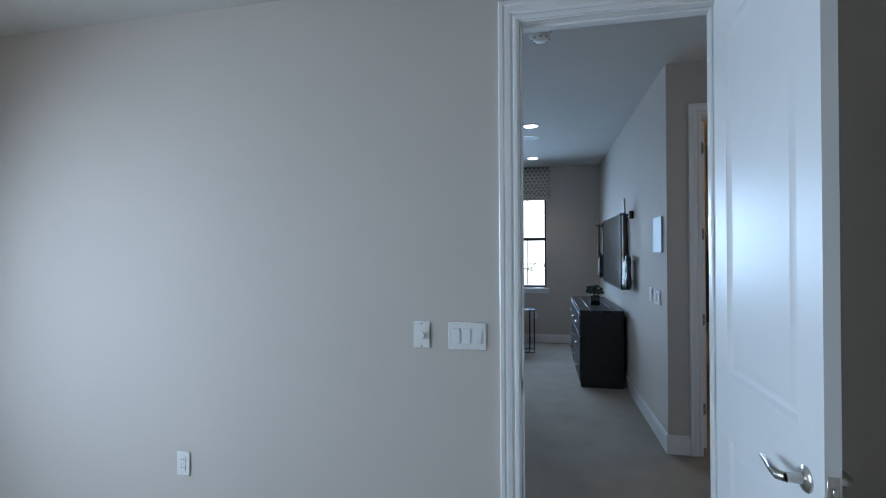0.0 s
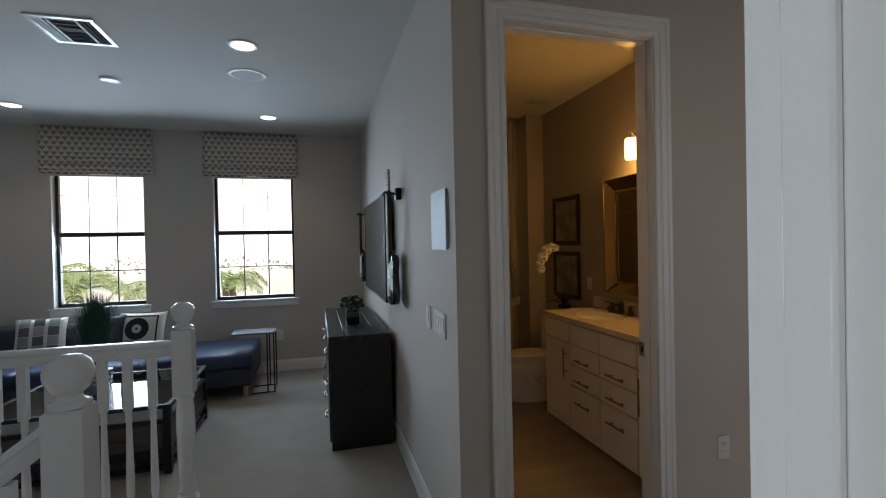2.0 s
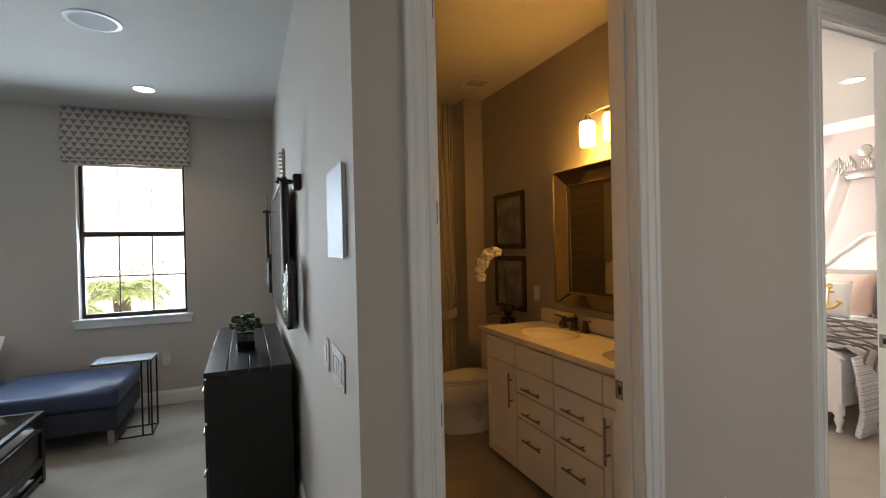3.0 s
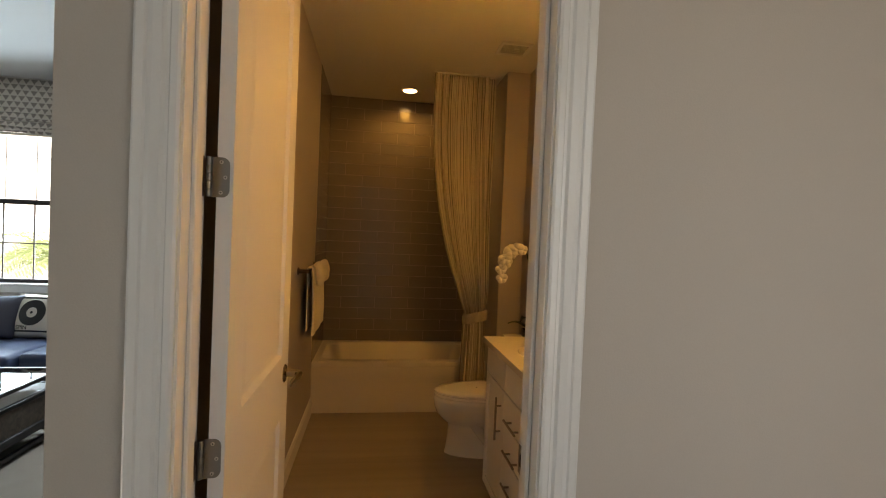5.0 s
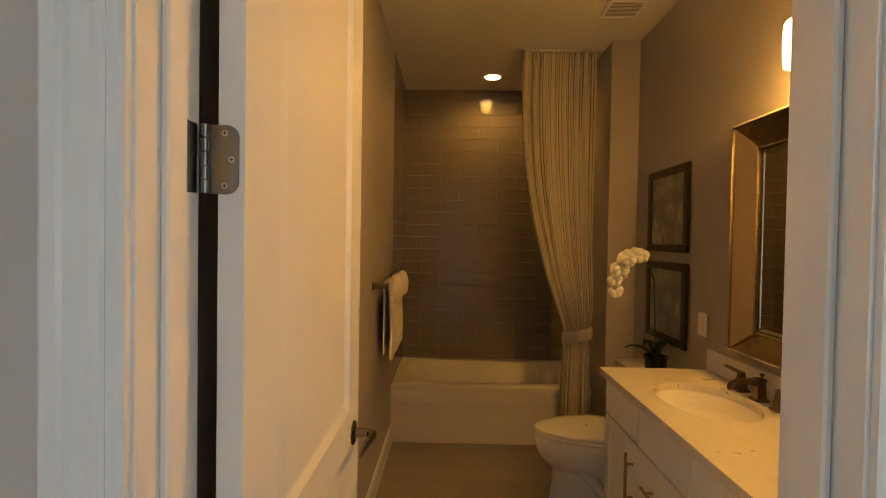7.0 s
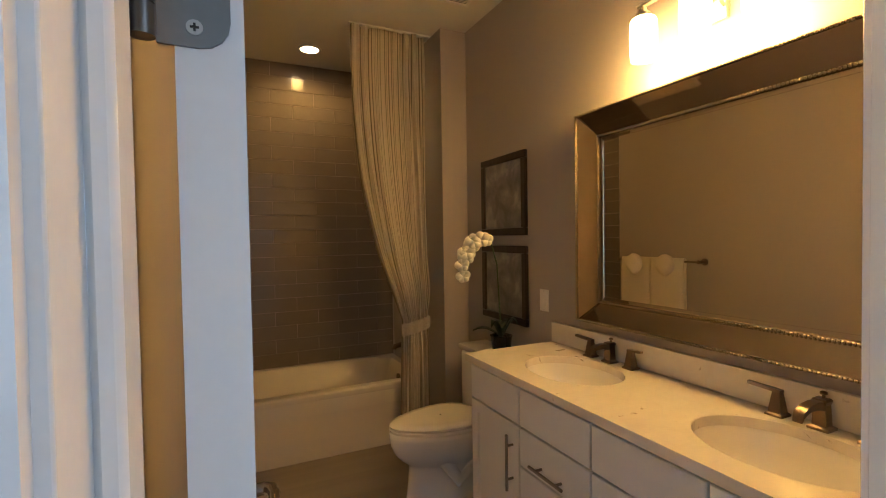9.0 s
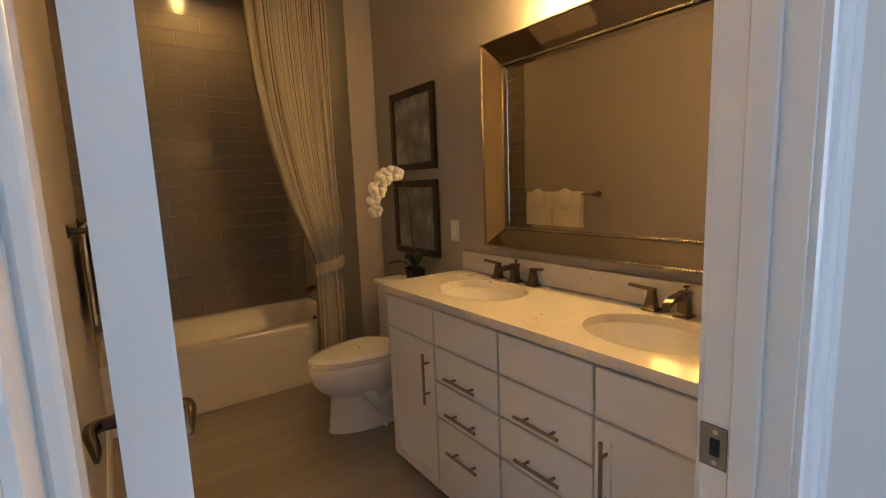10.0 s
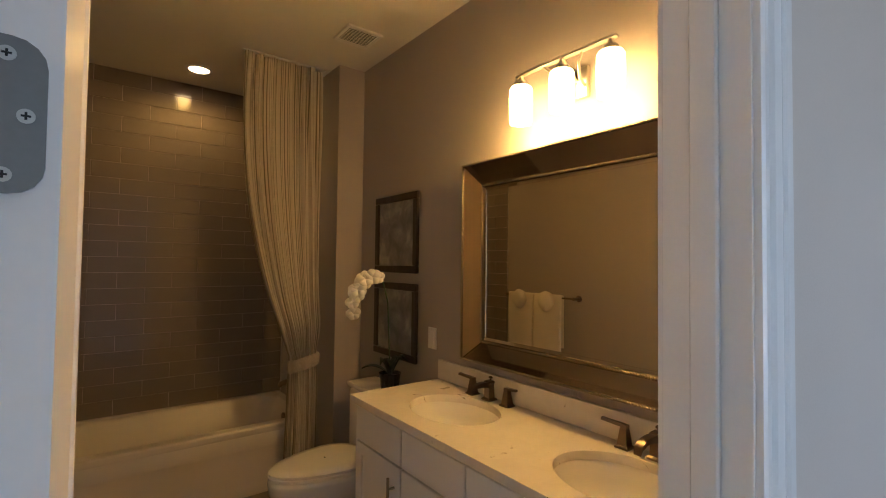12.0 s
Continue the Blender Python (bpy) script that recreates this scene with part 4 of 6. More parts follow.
def framed_art(y0, y1, z0, z1, x, s, art, frame_mat, fw, label):
    t = thing("framed_picture", (x, (y0 + y1) / 2, z0), label, "picture", "framed pictures")
    for a, b, c, d in ((y0, y1, z0, z0 + fw), (y0, y1, z1 - fw, z1), (y0, y0 + fw, z0 + fw, z1 - fw), (y1 - fw, y1, z0 + fw, z1 - fw)):
        part("frame_rail", one(box, *sorted((x, x + s * 0.022)), a, b, c, d, 0.004), frame_mat, t)
    part("picture", boxes((*sorted((x + s * 0.004, x + s * 0.010)), y0 + fw - 0.002, y1 - fw + 0.002, z0 + fw - 0.002, z1 - fw + 0.002)), art, t)
    return t


def mottled(name, a, b, c, scale):
    m = mat(name, a, 0.35)
    nt = m.node_tree
    tc = nt.nodes.new("ShaderNodeTexCoord")
    n = nt.nodes.new("ShaderNodeTexNoise")
    n.inputs["Scale"].default_value, n.inputs["Detail"].default_value, n.inputs["Distortion"].default_value = scale, 8, 0.4
    r = nt.nodes.new("ShaderNodeValToRGB")
    r.color_ramp.elements[0].position, r.color_ramp.elements[0].color = 0.35, (*a, 1)
    r.color_ramp.elements[1].position, r.color_ramp.elements[1].color = 0.72, (*c, 1)
    e = r.color_ramp.elements.new(0.52)
    e.color = (*b, 1)
    nt.links.new(tc.outputs["Object"], n.inputs["Vector"])
    nt.links.new(n.outputs["Fac"], r.inputs["Fac"])
    nt.links.new(r.outputs["Color"], nt.nodes["Principled BSDF"].inputs["Base Color"])
    return m


GREYART = mottled("grey_botanical_print", (0.15, 0.148, 0.15), (0.24, 0.235, 0.235), (0.44, 0.43, 0.41), 9)
DARKWOOD = wood("dark_espresso_wood", (0.018, 0.012, 0.009), (0.045, 0.032, 0.024), 2, 0.4)
framed_art(5.945, 6.425, 1.452, 1.925, BE - 0.001, -1, GREYART, DARKWOOD, 0.042, "grey botanical print in a dark wood frame")
framed_art(5.945, 6.425, 0.940, 1.392, BE - 0.001, -1, GREYART, DARKWOOD, 0.042, "grey botanical print in a dark wood frame")


def towel_bar():
    t = thing("towel_bar", (1.33, 6.33, 1.21), "dark bronze towel bar on the wall", "towel bar")
    x = BW + 0.004
    part("bar", one(tube, [(x + 0.062, 6.07, 1.237), (x + 0.062, 6.82, 1.237)], 0.008, 12), BRONZE, t)
    for y in (6.07, 6.82):
        part("bracket", one(lathe_x, x, y, 1.237, 1, ((0.026, 0), (0.026, 0.006), (0.014, 0.012), (0.012, 0.058), (0.015, 0.072), (0.010, 0.076))), BRONZE, t)


towel_bar()


def hung_towel(y0, y1, z0, label):
    bm = bmesh.new()
    x, n = BW + 0.066, 20
    r = 0.024
    path = [(x - r, z0 + 0.03)] + [(x - r, 1.10)] + [(x + r * math.cos(a), 1.237 + r * math.sin(a) * 1.1) for a in [math.pi - math.pi * k / 10 for k in range(11)]] + [(x + r + 0.004, 1.10), (x + r + 0.010, z0 + 0.15), (x + r + 0.008, z0)]
    inner = [(px + (0.008 if px < x else -0.008) if abs(pz - 1.237) > 0.03 else x + (px - x) * 0.6, pz if pz < 1.2 else pz - 0.008) for px, pz in path]
    loop = path + inner[::-1]
    rows = []
    for k in range(n + 1):
        q = k / n
        yy = y0 + (y1 - y0) * q
        w = 0.006 * math.sin(q * 9) + 0.003 * math.sin(q * 23)
        e = 0.8 if k in (0, n) else 1.0
        rows.append([(x + (px - x) * e + w * max(0, (1.2 - pz)) * 1.2, yy + 0.004 * math.sin(pz * 30), pz) for px, pz in loop])
    ring(bm, rows)
    t = thing("towel", (x, (y0 + y1) / 2, z0), label, "towel", "towels on the bar")
    part("cloth", bm, TOWEL, t, smooth=60)
    bm = bmesh.new()
    m = (y0 + y1) / 2
    ball(bm, (x + r + 0.012, m, 1.205), 0.046, 0.082, 0.086, 20, 14)
    for v in bm.verts:
        if v.co.z < 1.19:
            v.co.y = m + (v.co.y - m) * (1 - 3.2 * (1.19 - v.co.z))
        v.co.x += 0.006 * math.sin(v.co.y * 60) * math.sin(v.co.z * 45)
    part("folded_washcloth", bm, TOWEL, t, smooth=180)


hung_towel(6.185, 6.475, 0.80, "cream terry towel with a washcloth folded over it")
hung_towel(6.483, 6.775, 0.80, "cream terry towel with a washcloth folded over it")


def plate(at, n, w, h, kind, label, gangs=1):
    """A wall plate; n: the way it faces (x or y sign); kind: rocker, outlet, dimmer or blank."""
    ax, s = n
    x, y, z = at
    t = thing("wall_switch" if kind in ("rocker", "dimmer", "blank") else "wall_outlet", at, label, "light switch" if kind != "outlet" else "outlet")

    def slab(u0, u1, z0, z1, d0, d1, bev=0.0):
        if ax == "y":
            return one(box, x + u0, x + u1, *sorted((y + s * d0, y + s * d1)), z + z0, z + z1, bev)
        return one(box, *sorted((x + s * d0, x + s * d1)), y + u0, y + u1, z + z0, z + z1, bev)
    part("cover", slab(-w / 2, w / 2, -h / 2, h / 2, 0, 0.006, 0.0025), PLASTIC, t)
    gw = (w - 0.024) / gangs
    for g in range(gangs):
        c = -w / 2 + 0.012 + gw * (g + 0.5)
        if kind == "rocker":
            part("surround", slab(c - 0.0175, c + 0.0175, -0.034, 0.034, 0.006, 0.0072), PLASTIC, t)
            part("rocker", slab(c - 0.016, c + 0.016, -0.032, 0.032, 0.0072, 0.0098, 0.001), PLASTIC, t)
        elif kind == "outlet":
            for dz in (-0.020, 0.020):
                f = part("socket_face", slab(c - 0.016, c + 0.016, dz - 0.014, dz + 0.014, 0.006, 0.008, 0.002), PLASTIC, t)
                for du in (-0.006, 0.006):
                    part("slot", slab(c + du - 0.0012, c + du + 0.0012, dz - 0.003, dz + 0.006, 0.008, 0.0083), SOCKET, f)
        elif kind == "dimmer":
            bm = bmesh.new()
            if ax == "y":
                disc(bm, (x, y + s * 0.006, z), 0.017, "y", s * 0.016, 24, 0.015)
            part("knob", bm, PLASTIC, t)
        for dz in (-0.049, 0.049) if kind != "outlet" else (0.0,):
            sc = slab(c - 0.003, c + 0.003, dz - 0.003, dz + 0.003, 0.006, 0.0072)
            part("screw", sc, VENTMETAL if kind != "dimmer" else SOCKET, t)
    return t


plate((BE - 0.001, 5.805, 1.107), ("x", -1), 0.075, 0.115, "rocker", "white single light switch on taupe wall")
plate((-0.221, 2.332, 1.114), ("y", -1), 0.073, 0.116, "dimmer", "white rotary dimmer plate on greige wall")
plate((-0.0195, 2.332, 1.114), ("y", -1), 0.165, 0.118, "rocker", "white triple rocker switch plate", 3)
plate((-1.4385, 2.332, 0.440), ("y", -1), 0.073, 0.116, "outlet", "white duplex outlet low on the wall")
plate((2.562, 4.002, 0.446), ("y", -1), 0.073, 0.116, "outlet", "white duplex outlet low on the hall wall")
plate((0.178, YN - 0.001, 0.440), ("y", -1), 0.073, 0.116, "outlet", "white duplex outlet under the loft window")
plate((XE - 0.001, 4.505, 1.110), ("x", -1), 0.085, 0.116, "rocker", "white single switch on greige wall")
plate((XE - 0.001, 4.283, 1.110), ("x", -1), 0.205, 0.116, "rocker", "white four-gang rocker switch plate", 4)


def can_trim(x, y, r, glowmat, label):
    t = thing("recessed_light", (x, y, CH), label, "ceiling light", "recessed lights")
    bm = bmesh.new()
    lathe(bm, x, y, [(r, CH), (r, CH - 0.004), (r - 0.006, CH - 0.008), (r * 0.80, CH - 0.008), (r * 0.74, CH - 0.004)], 32, False, False)
    part("trim_ring", bm, TRIM, t)
    part("lens", one(lathe, x, y, [(r * 0.77, CH - 0.0045), (r * 0.5, CH - 0.0055)], 28, False), glowmat, t, "glowing lens")


for x, y in ((0.185, 5.482), (0.174, 7.266), (-2.03, 7.265), (5.78, 5.08)):
    can_trim(x, y, 0.098, CANGLOW, "white recessed ceiling light, lit")
can_trim(2.066, 7.34, 0.085, CANWARM, "white recessed shower light, lit warm")

# bathroom exhaust grille
t = thing("ceiling_vent", (2.715, 6.213, CH), "white square exhaust grille in the bathroom ceiling", "vent")
part("frame", boxes((2.605, 2.825, 6.108, 6.128, CH - 0.014, CH, 0.003), (2.605, 2.825, 6.298, 6.318, CH - 0.014, CH, 0.003), (2.605, 2.625, 6.128, 6.298, CH - 0.014, CH, 0.003), (2.805, 2.825, 6.128, 6.298, CH - 0.014, CH, 0.003)), VENTMETAL, t)
# black sheet paints the shade seen between the slats
part("backing", boxes((2.622, 2.808, 6.125, 6.301, CH - 0.003, CH)), DARKGAP, t)
for k in range(11):
    part("slat", boxes((2.625, 2.805, 6.134 + k * 0.0152, 6.1385 + k * 0.0152, CH - 0.012, CH - 0.010)), VENTMETAL, t)

# ---- loft: windows ----


def window(name, x0, x1):
    t = thing(name, ((x0 + x1) / 2, YN + 0.1, SZ), "black-framed single-hung window with a gridded lower sash", "window", kind="structure")
    ya, yb = YN + 0.085, YN + 0.135
    f = 0.032
    part("window_frame", boxes((x0, x0 + f, ya, yb, SZ, WT, 0.003)), WINFRAME, t)
    part("window_frame", boxes((x1 - f, x1, ya, yb, SZ, WT, 0.003)), WINFRAME, t)
    part("window_frame", boxes((x0 + f, x1 - f, ya, yb, SZ, SZ + 0.038, 0.003)), WINFRAME, t)
    part("window_frame", boxes((x0 + f, x1 - f, ya, yb, WT - 0.03, WT, 0.003)), WINFRAME, t)
    part("meeting_rail", boxes((x0 + f, x1 - f, ya - 0.012, yb, 1.648, 1.695, 0.003)), WINFRAME, t)
    part("pane", boxes((x0 + f - 0.002, x1 - f + 0.002, ya + 0.012, ya + 0.016, SZ + 0.036, 1.65)), GLASS, t).visible_shadow = False
    part("pane", boxes((x0 + f - 0.002, x1 - f + 0.002, ya + 0.030, ya + 0.034, 1.693, WT - 0.028)), GLASS, t).visible_shadow = False
    w = x1 - x0 - 2 * f
    for k in (1, 2):
        c = x0 + f + w * k / 3
        part("muntin", boxes((c - 0.006, c + 0.006, ya + 0.010, ya + 0.018, SZ + 0.038, 1.648)), MUNTIN, t)
        part("muntin", boxes((c - 0.003, c + 0.003, ya + 0.029, ya + 0.035, 1.695, WT - 0.03)), TRIM, t)
    part("muntin", boxes((x0 + f, x1 - f, ya + 0.009, ya + 0.019, 1.262, 1.274)), MUNTIN, t)
    part("muntin", boxes((x0 + f, x1 - f, ya + 0.029, ya + 0.035, 2.10, 2.106)), TRIM, t)
    part("window_sill", one(box, x0 - 0.045, x1 + 0.045, YN - 0.030, YN + 0.085, SZ - 0.022, SZ + 0.001, 0.004, 2), TRIM, t, "white sill")
    part("apron", one(box, x0 - 0.035, x1 + 0.035, YN - 0.014, YN, SZ - 0.085, SZ - 0.022, 0.003), TRIM, t)
    for a, b in ((x0, x0 + 0.004), (x1 - 0.004, x1)):
        part("reveal", boxes((a, b, YN, YN + 0.085, SZ, WT)), TRIM, t)


window("window_1", *W1)
window("window_2", *W2)


def roman_blind(x0, x1):
    """A raised roman shade: a flat face over stacked folds."""
    t = thing("roman_blind", ((x0 + x1) / 2, YN - 0.04, 2.30), "cream roman blind printed with taupe triangles, raised", "blind", "loft blinds")
    prof = [(YN - 0.055, CH - 0.006), (YN - 0.060, 2.70), (YN - 0.062, 2.54), (YN - 0.072, 2.505), (YN - 0.058, 2.498), (YN - 0.060, 2.470), (YN - 0.080, 2.432), (YN - 0.060, 2.425), (YN - 0.062, 2.400), (YN - 0.086, 2.366), (YN - 0.064, 2.360), (YN - 0.072, 2.330), (YN - 0.060, 2.318)]
    bm = bmesh.new()
    uvl = bm.loops.layers.uv.new("UVMap")
    n = 24
    rows, d = [], 0.0
    ds = []
    for k, (y, z) in enumerate(prof):
        if k:
            d += math.dist(prof[k], prof[k - 1])
        ds.append(d)
        rows.append([bm.verts.new((x0 + (x1 - x0) * i / n + (0.006 * math.sin(k * 2.1) if i in (0, n) else 0), y - 0.004 * math.sin(i * 0.9 + k), z + 0.004 * math.sin(i * 0.5 + k * 1.7) * (k > 3))) for i in range(n + 1)])
    for k in range(len(prof) - 1):
        for i in range(n):
            f = bm.faces.new((rows[k][i], rows[k][i + 1], rows[k + 1][i + 1], rows[k + 1][i]))
            for lp, (a, b) in zip(f.loops, ((i, k), (i + 1, k), (i + 1, k + 1), (i, k + 1))):
                lp[uvl].uv = ((x1 - x0) * a / n, 3 - ds[b])
    ob = part("shade_cloth", bm, BLINDCLOTH, t, smooth=60)
    ob.modifiers.new("thickness", "SOLIDIFY").thickness = 0.003
    part("headrail", boxes((x0 + 0.004, x1 - 0.004, YN - 0.050, YN, CH - 0.045, CH - 0.003)), TRIM, t)
    for a, b in ((x0, x0 + 0.004), (x1 - 0.004, x1)):
        part("return", boxes((a, b, YN - 0.054, YN, 2.33, CH - 0.008)), CREAMCLOTH, t)
    part("hem_bar", boxes((x0 + 0.06, x1 - 0.06, YN - 0.056, YN - 0.046, 2.296, 2.320, 0.002)), CREAMCLOTH, t)


roman_blind(-0.598, 0.425)
roman_blind(-2.165, -1.118)

# ---- loft: ceiling fittings ----
bm = bmesh.new()
lathe(bm, 0.137, 6.045, [(0.142, CH), (0.142, CH - 0.004), (0.135, CH - 0.007), (0.118, CH - 0.007), (0.115, CH - 0.004)], 40, False, False)
t = thing("ceiling_speaker", (0.137, 6.045, CH), "round white in-ceiling speaker grille", "speaker")
part("rim", bm, TRIM, t)
part("grille", one(lathe, 0.137, 6.045, [(0.116, CH - 0.004), (0.02, CH - 0.006)], 36, False), MESHGREY, t)
t = thing("sprinkler_cover", (-0.905, 6.353, CH), "small round white sprinkler cover", "sprinkler")
part("cover", one(lathe, -0.905, 6.353, [(0.075, CH), (0.075, CH - 0.004), (0.068, CH - 0.018), (0.05, CH - 0.022)], 28), TRIM, t)
t = thing("smoke_detector", (0.298, 3.313, CH), "round white smoke detector on the hall ceiling", "smoke detector")
part("base", one(lathe, 0.298, 3.313, [(0.070, CH), (0.070, CH - 0.012), (0.060, CH - 0.018)], 28), PLASTIC, t)
part("dome", one(lathe, 0.298, 3.313, [(0.058, CH - 0.018), (0.055, CH - 0.034), (0.040, CH - 0.046), (0.018, CH - 0.050)], 28), PLASTIC, t)
for k in range(8):
    a = k * math.pi / 4
    part("slot", boxes((0.298 + 0.048 * math.cos(a) - 0.006, 0.298 + 0.048 * math.cos(a) + 0.006, 3.313 + 0.048 * math.sin(a) - 0.006, 3.313 + 0.048 * math.sin(a) + 0.006, CH - 0.0415, CH - 0.036)), SOCKET, t)
t = thing("air_vent", (-0.77, 5.475, CH), "white ceiling air vent, middle louvres shaded by colour", "vent")
vx0, vx1, vy0, vy1 = -0.945, -0.598, 5.283, 5.665
part("frame", boxes((vx0, vx1, vy0, vy0 + 0.03, CH - 0.010, CH, 0.002), (vx0, vx1, vy1 - 0.03, vy1, CH - 0.010, CH, 0.002), (vx0, vx0 + 0.03, vy0 + 0.03, vy1 - 0.03, CH - 0.010, CH, 0.002), (vx1 - 0.03, vx1, vy0 + 0.03, vy1 - 0.03, CH - 0.010, CH, 0.002)), TRIM, t)
# black sheet paints the shade behind the louvres
part("backing", boxes((vx0 + 0.02, vx1 - 0.02, vy0 + 0.02, vy1 - 0.02, CH - 0.002, CH)), DARKGAP, t)
for c, w in ((vx0 + 0.050, -1), (vx0 + 0.075, -1), (vx1 - 0.075, 1), (vx1 - 0.050, 1)):
    bm = bmesh.new()
    ring(bm, [[(c, y, CH - 0.003), (c - 0.002, y, CH - 0.002), (c + 0.009 * w - 0.002, y, CH - 0.013), (c + 0.009 * w, y, CH - 0.014)] for y in (vy0 + 0.03, vy1 - 0.03)])
    part("louvre", bm, VENTMETAL, t)
for x in (vx0 + 0.10, vx1 - 0.10):
    part("divider", boxes((x - 0.006, x + 0.006, vy0 + 0.03, vy1 - 0.03, CH - 0.012, CH - 0.002, 0.002)), VENTMETAL, t)
for k in range(6):
    y, w = vy0 + 0.06 + k * 0.052, -1 if k < 3 else 1
    bm = bmesh.new()
    ring(bm, [[(x, y, CH - 0.003), (x, y - 0.002, CH - 0.002), (x, y - 0.002 + 0.02 * w, CH - 0.009), (x, y + 0.02 * w, CH - 0.010)] for x in (vx0 + 0.106, vx1 - 0.106)])
    # white louvres coloured by tilt: grey one way, black the shaded way
    part("louvre", bm, MESHGREY if k < 3 else DARKGAP, t)

# ---- stairs and balustrade ----
for k in range(9):
    z = -0.185 * (k + 1)
    x1 = -0.02 - 0.26 * k
    solid("stair_step", boxes((x1 - 0.285, x1, 3.56, 4.58, z - 0.15, z)), CARPET, "beige carpeted stair step", "step", "stair flight")


def newel(x, y, top):
    t = thing("newel_post", (x, y, 0), "white painted newel post with a ball top", "newel post", "newels")
    s = 0.043
    bm = bmesh.new()
    def sq(a, z):
        return [(x - a, y - a, z), (x + a, y - a, z), (x + a, y + a, z), (x - a, y + a, z)]
    ring(bm, [sq(s, 0.0), sq(s, 0.285), sq(s - 0.006, 0.291)])
    part("lower_block", bm, TRIM, t, smooth=20)
    part("turned_shaft", one(lathe, x, y, [(0.034, 0.289), (0.042, 0.300), (0.042, 0.310), (0.034, 0.318), (0.041, 0.330), (0.041, 0.340), (0.034, 0.350), (0.036, 0.42), (0.039, 0.52), (0.041, 0.62), (0.040, 0.72), (0.035, 0.765), (0.042, 0.778), (0.042, 0.788), (0.036, 0.796)], 24), TRIM, t)
    bm = bmesh.new()
    ring(bm, [sq(s - 0.006, 0.793), sq(s, 0.799), sq(s, top - 0.135), sq(s - 0.006, top - 0.129)])
    part("upper_block", bm, TRIM, t, smooth=20)
    part("ball_top", one(lathe, x, y, [(0.030, top - 0.131), (0.046, top - 0.126), (0.046, top - 0.116), (0.030, top - 0.108), (0.026, top - 0.098), (0.042, top - 0.082), (0.052, top - 0.058), (0.053, top - 0.040), (0.045, top - 0.016), (0.026, top - 0.003), (0.006, top)], 28), TRIM, t, smooth=50)


NF, NN = (0.0, 4.62, 1.235), (0.035, 3.48, 1.238)
newel(*NF)
newel(*NN)


def baluster(x, y, z0, z1, group):
    t = thing("baluster", (x, y, z0), "white turned stair baluster", "baluster", group)
    a = 0.017
    k = (z1 - z0)
    bm = bmesh.new()
    def sq(a, z):
        return [(x - a, y - a, z), (x + a, y - a, z), (x + a, y + a, z), (x - a, y + a, z)]
    ring(bm, [sq(a, z0), sq(a, z0 + 0.22)])
    part("foot_block", bm, TRIM, t)
    part("shaft", one(lathe, x, y, [(0.013, z0 + 0.22), (0.018, z0 + 0.232), (0.012, z0 + 0.25), (0.018, z0 + 0.30), (0.018, z0 + 0.36), (0.012, z0 + k - 0.30), (0.016, z0 + k - 0.285), (0.012, z0 + k - 0.27), (0.016, z0 + k - 0.255), (0.013, z0 + k - 0.24)], 14), TRIM, t)
    bm = bmesh.new()
    ring(bm, [sq(a, z0 + k - 0.242), sq(a, z1)])
    part("head_block", bm, TRIM, t)


RAIL = [(-0.032, 0.0), (-0.026, -0.004), (-0.024, -0.018), (-0.028, -0.028), (-0.020, -0.052), (0.020, -0.052), (0.028, -0.028), (0.024, -0.018), (0.026, -0.004), (0.032, 0.0), (0.031, 0.012), (0.022, 0.021), (0.0, 0.024), (-0.022, 0.021), (-0.031, 0.012)]


def handrail(a, b, label):
    bm = bmesh.new()
    ring(bm, [[(p[0], p[1] + u, p[2] + v) for u, v in RAIL] for p in (a, b)])
    solid("handrail", bm, TRIM, label, "handrail", smooth=30)


handrail((NF[0] - 0.043, NF[1], 1.035), (XW, NF[1], 1.035), "white level handrail of the loft balustrade")
handrail((NN[0] - 0.043, NN[1], 1.06), (NN[0] - 0.043 - 2.6, NN[1], 1.06 - 2.6 * 0.74), "white sloping stair handrail")
solid("shoe_rail", boxes((XW, NF[0] - 0.043, NF[1] - 0.035, NF[1] + 0.035, 0.0, 0.05, 0.006)), TRIM, "white shoe rail under the balusters", "rail")
for k in range(28):
    baluster(-0.137 - 0.1015 * k, NF[1], 0.05, 0.985, "loft balusters")
for k in range(10):
    x = -0.10 - 0.122 * k
    top = 1.06 + 0.74 * (x - (NN[0] - 0.043)) - 0.052
    baluster(x, NN[1], 0.74 * x - 0.03, top, "stair balusters")
bm = bmesh.new()
ring(bm, [[(x, y, z + dz) for y, dz in ((3.44, -0.30), (3.52, -0.30), (3.52, -0.02), (3.44, -0.02))] for x, z in ((-0.01, 0.0), (-2.6, -1.92))])
solid("stair_stringer", bm, TRIM, "white closed stair stringer", "stair stringer")

# ---- loft furniture ----


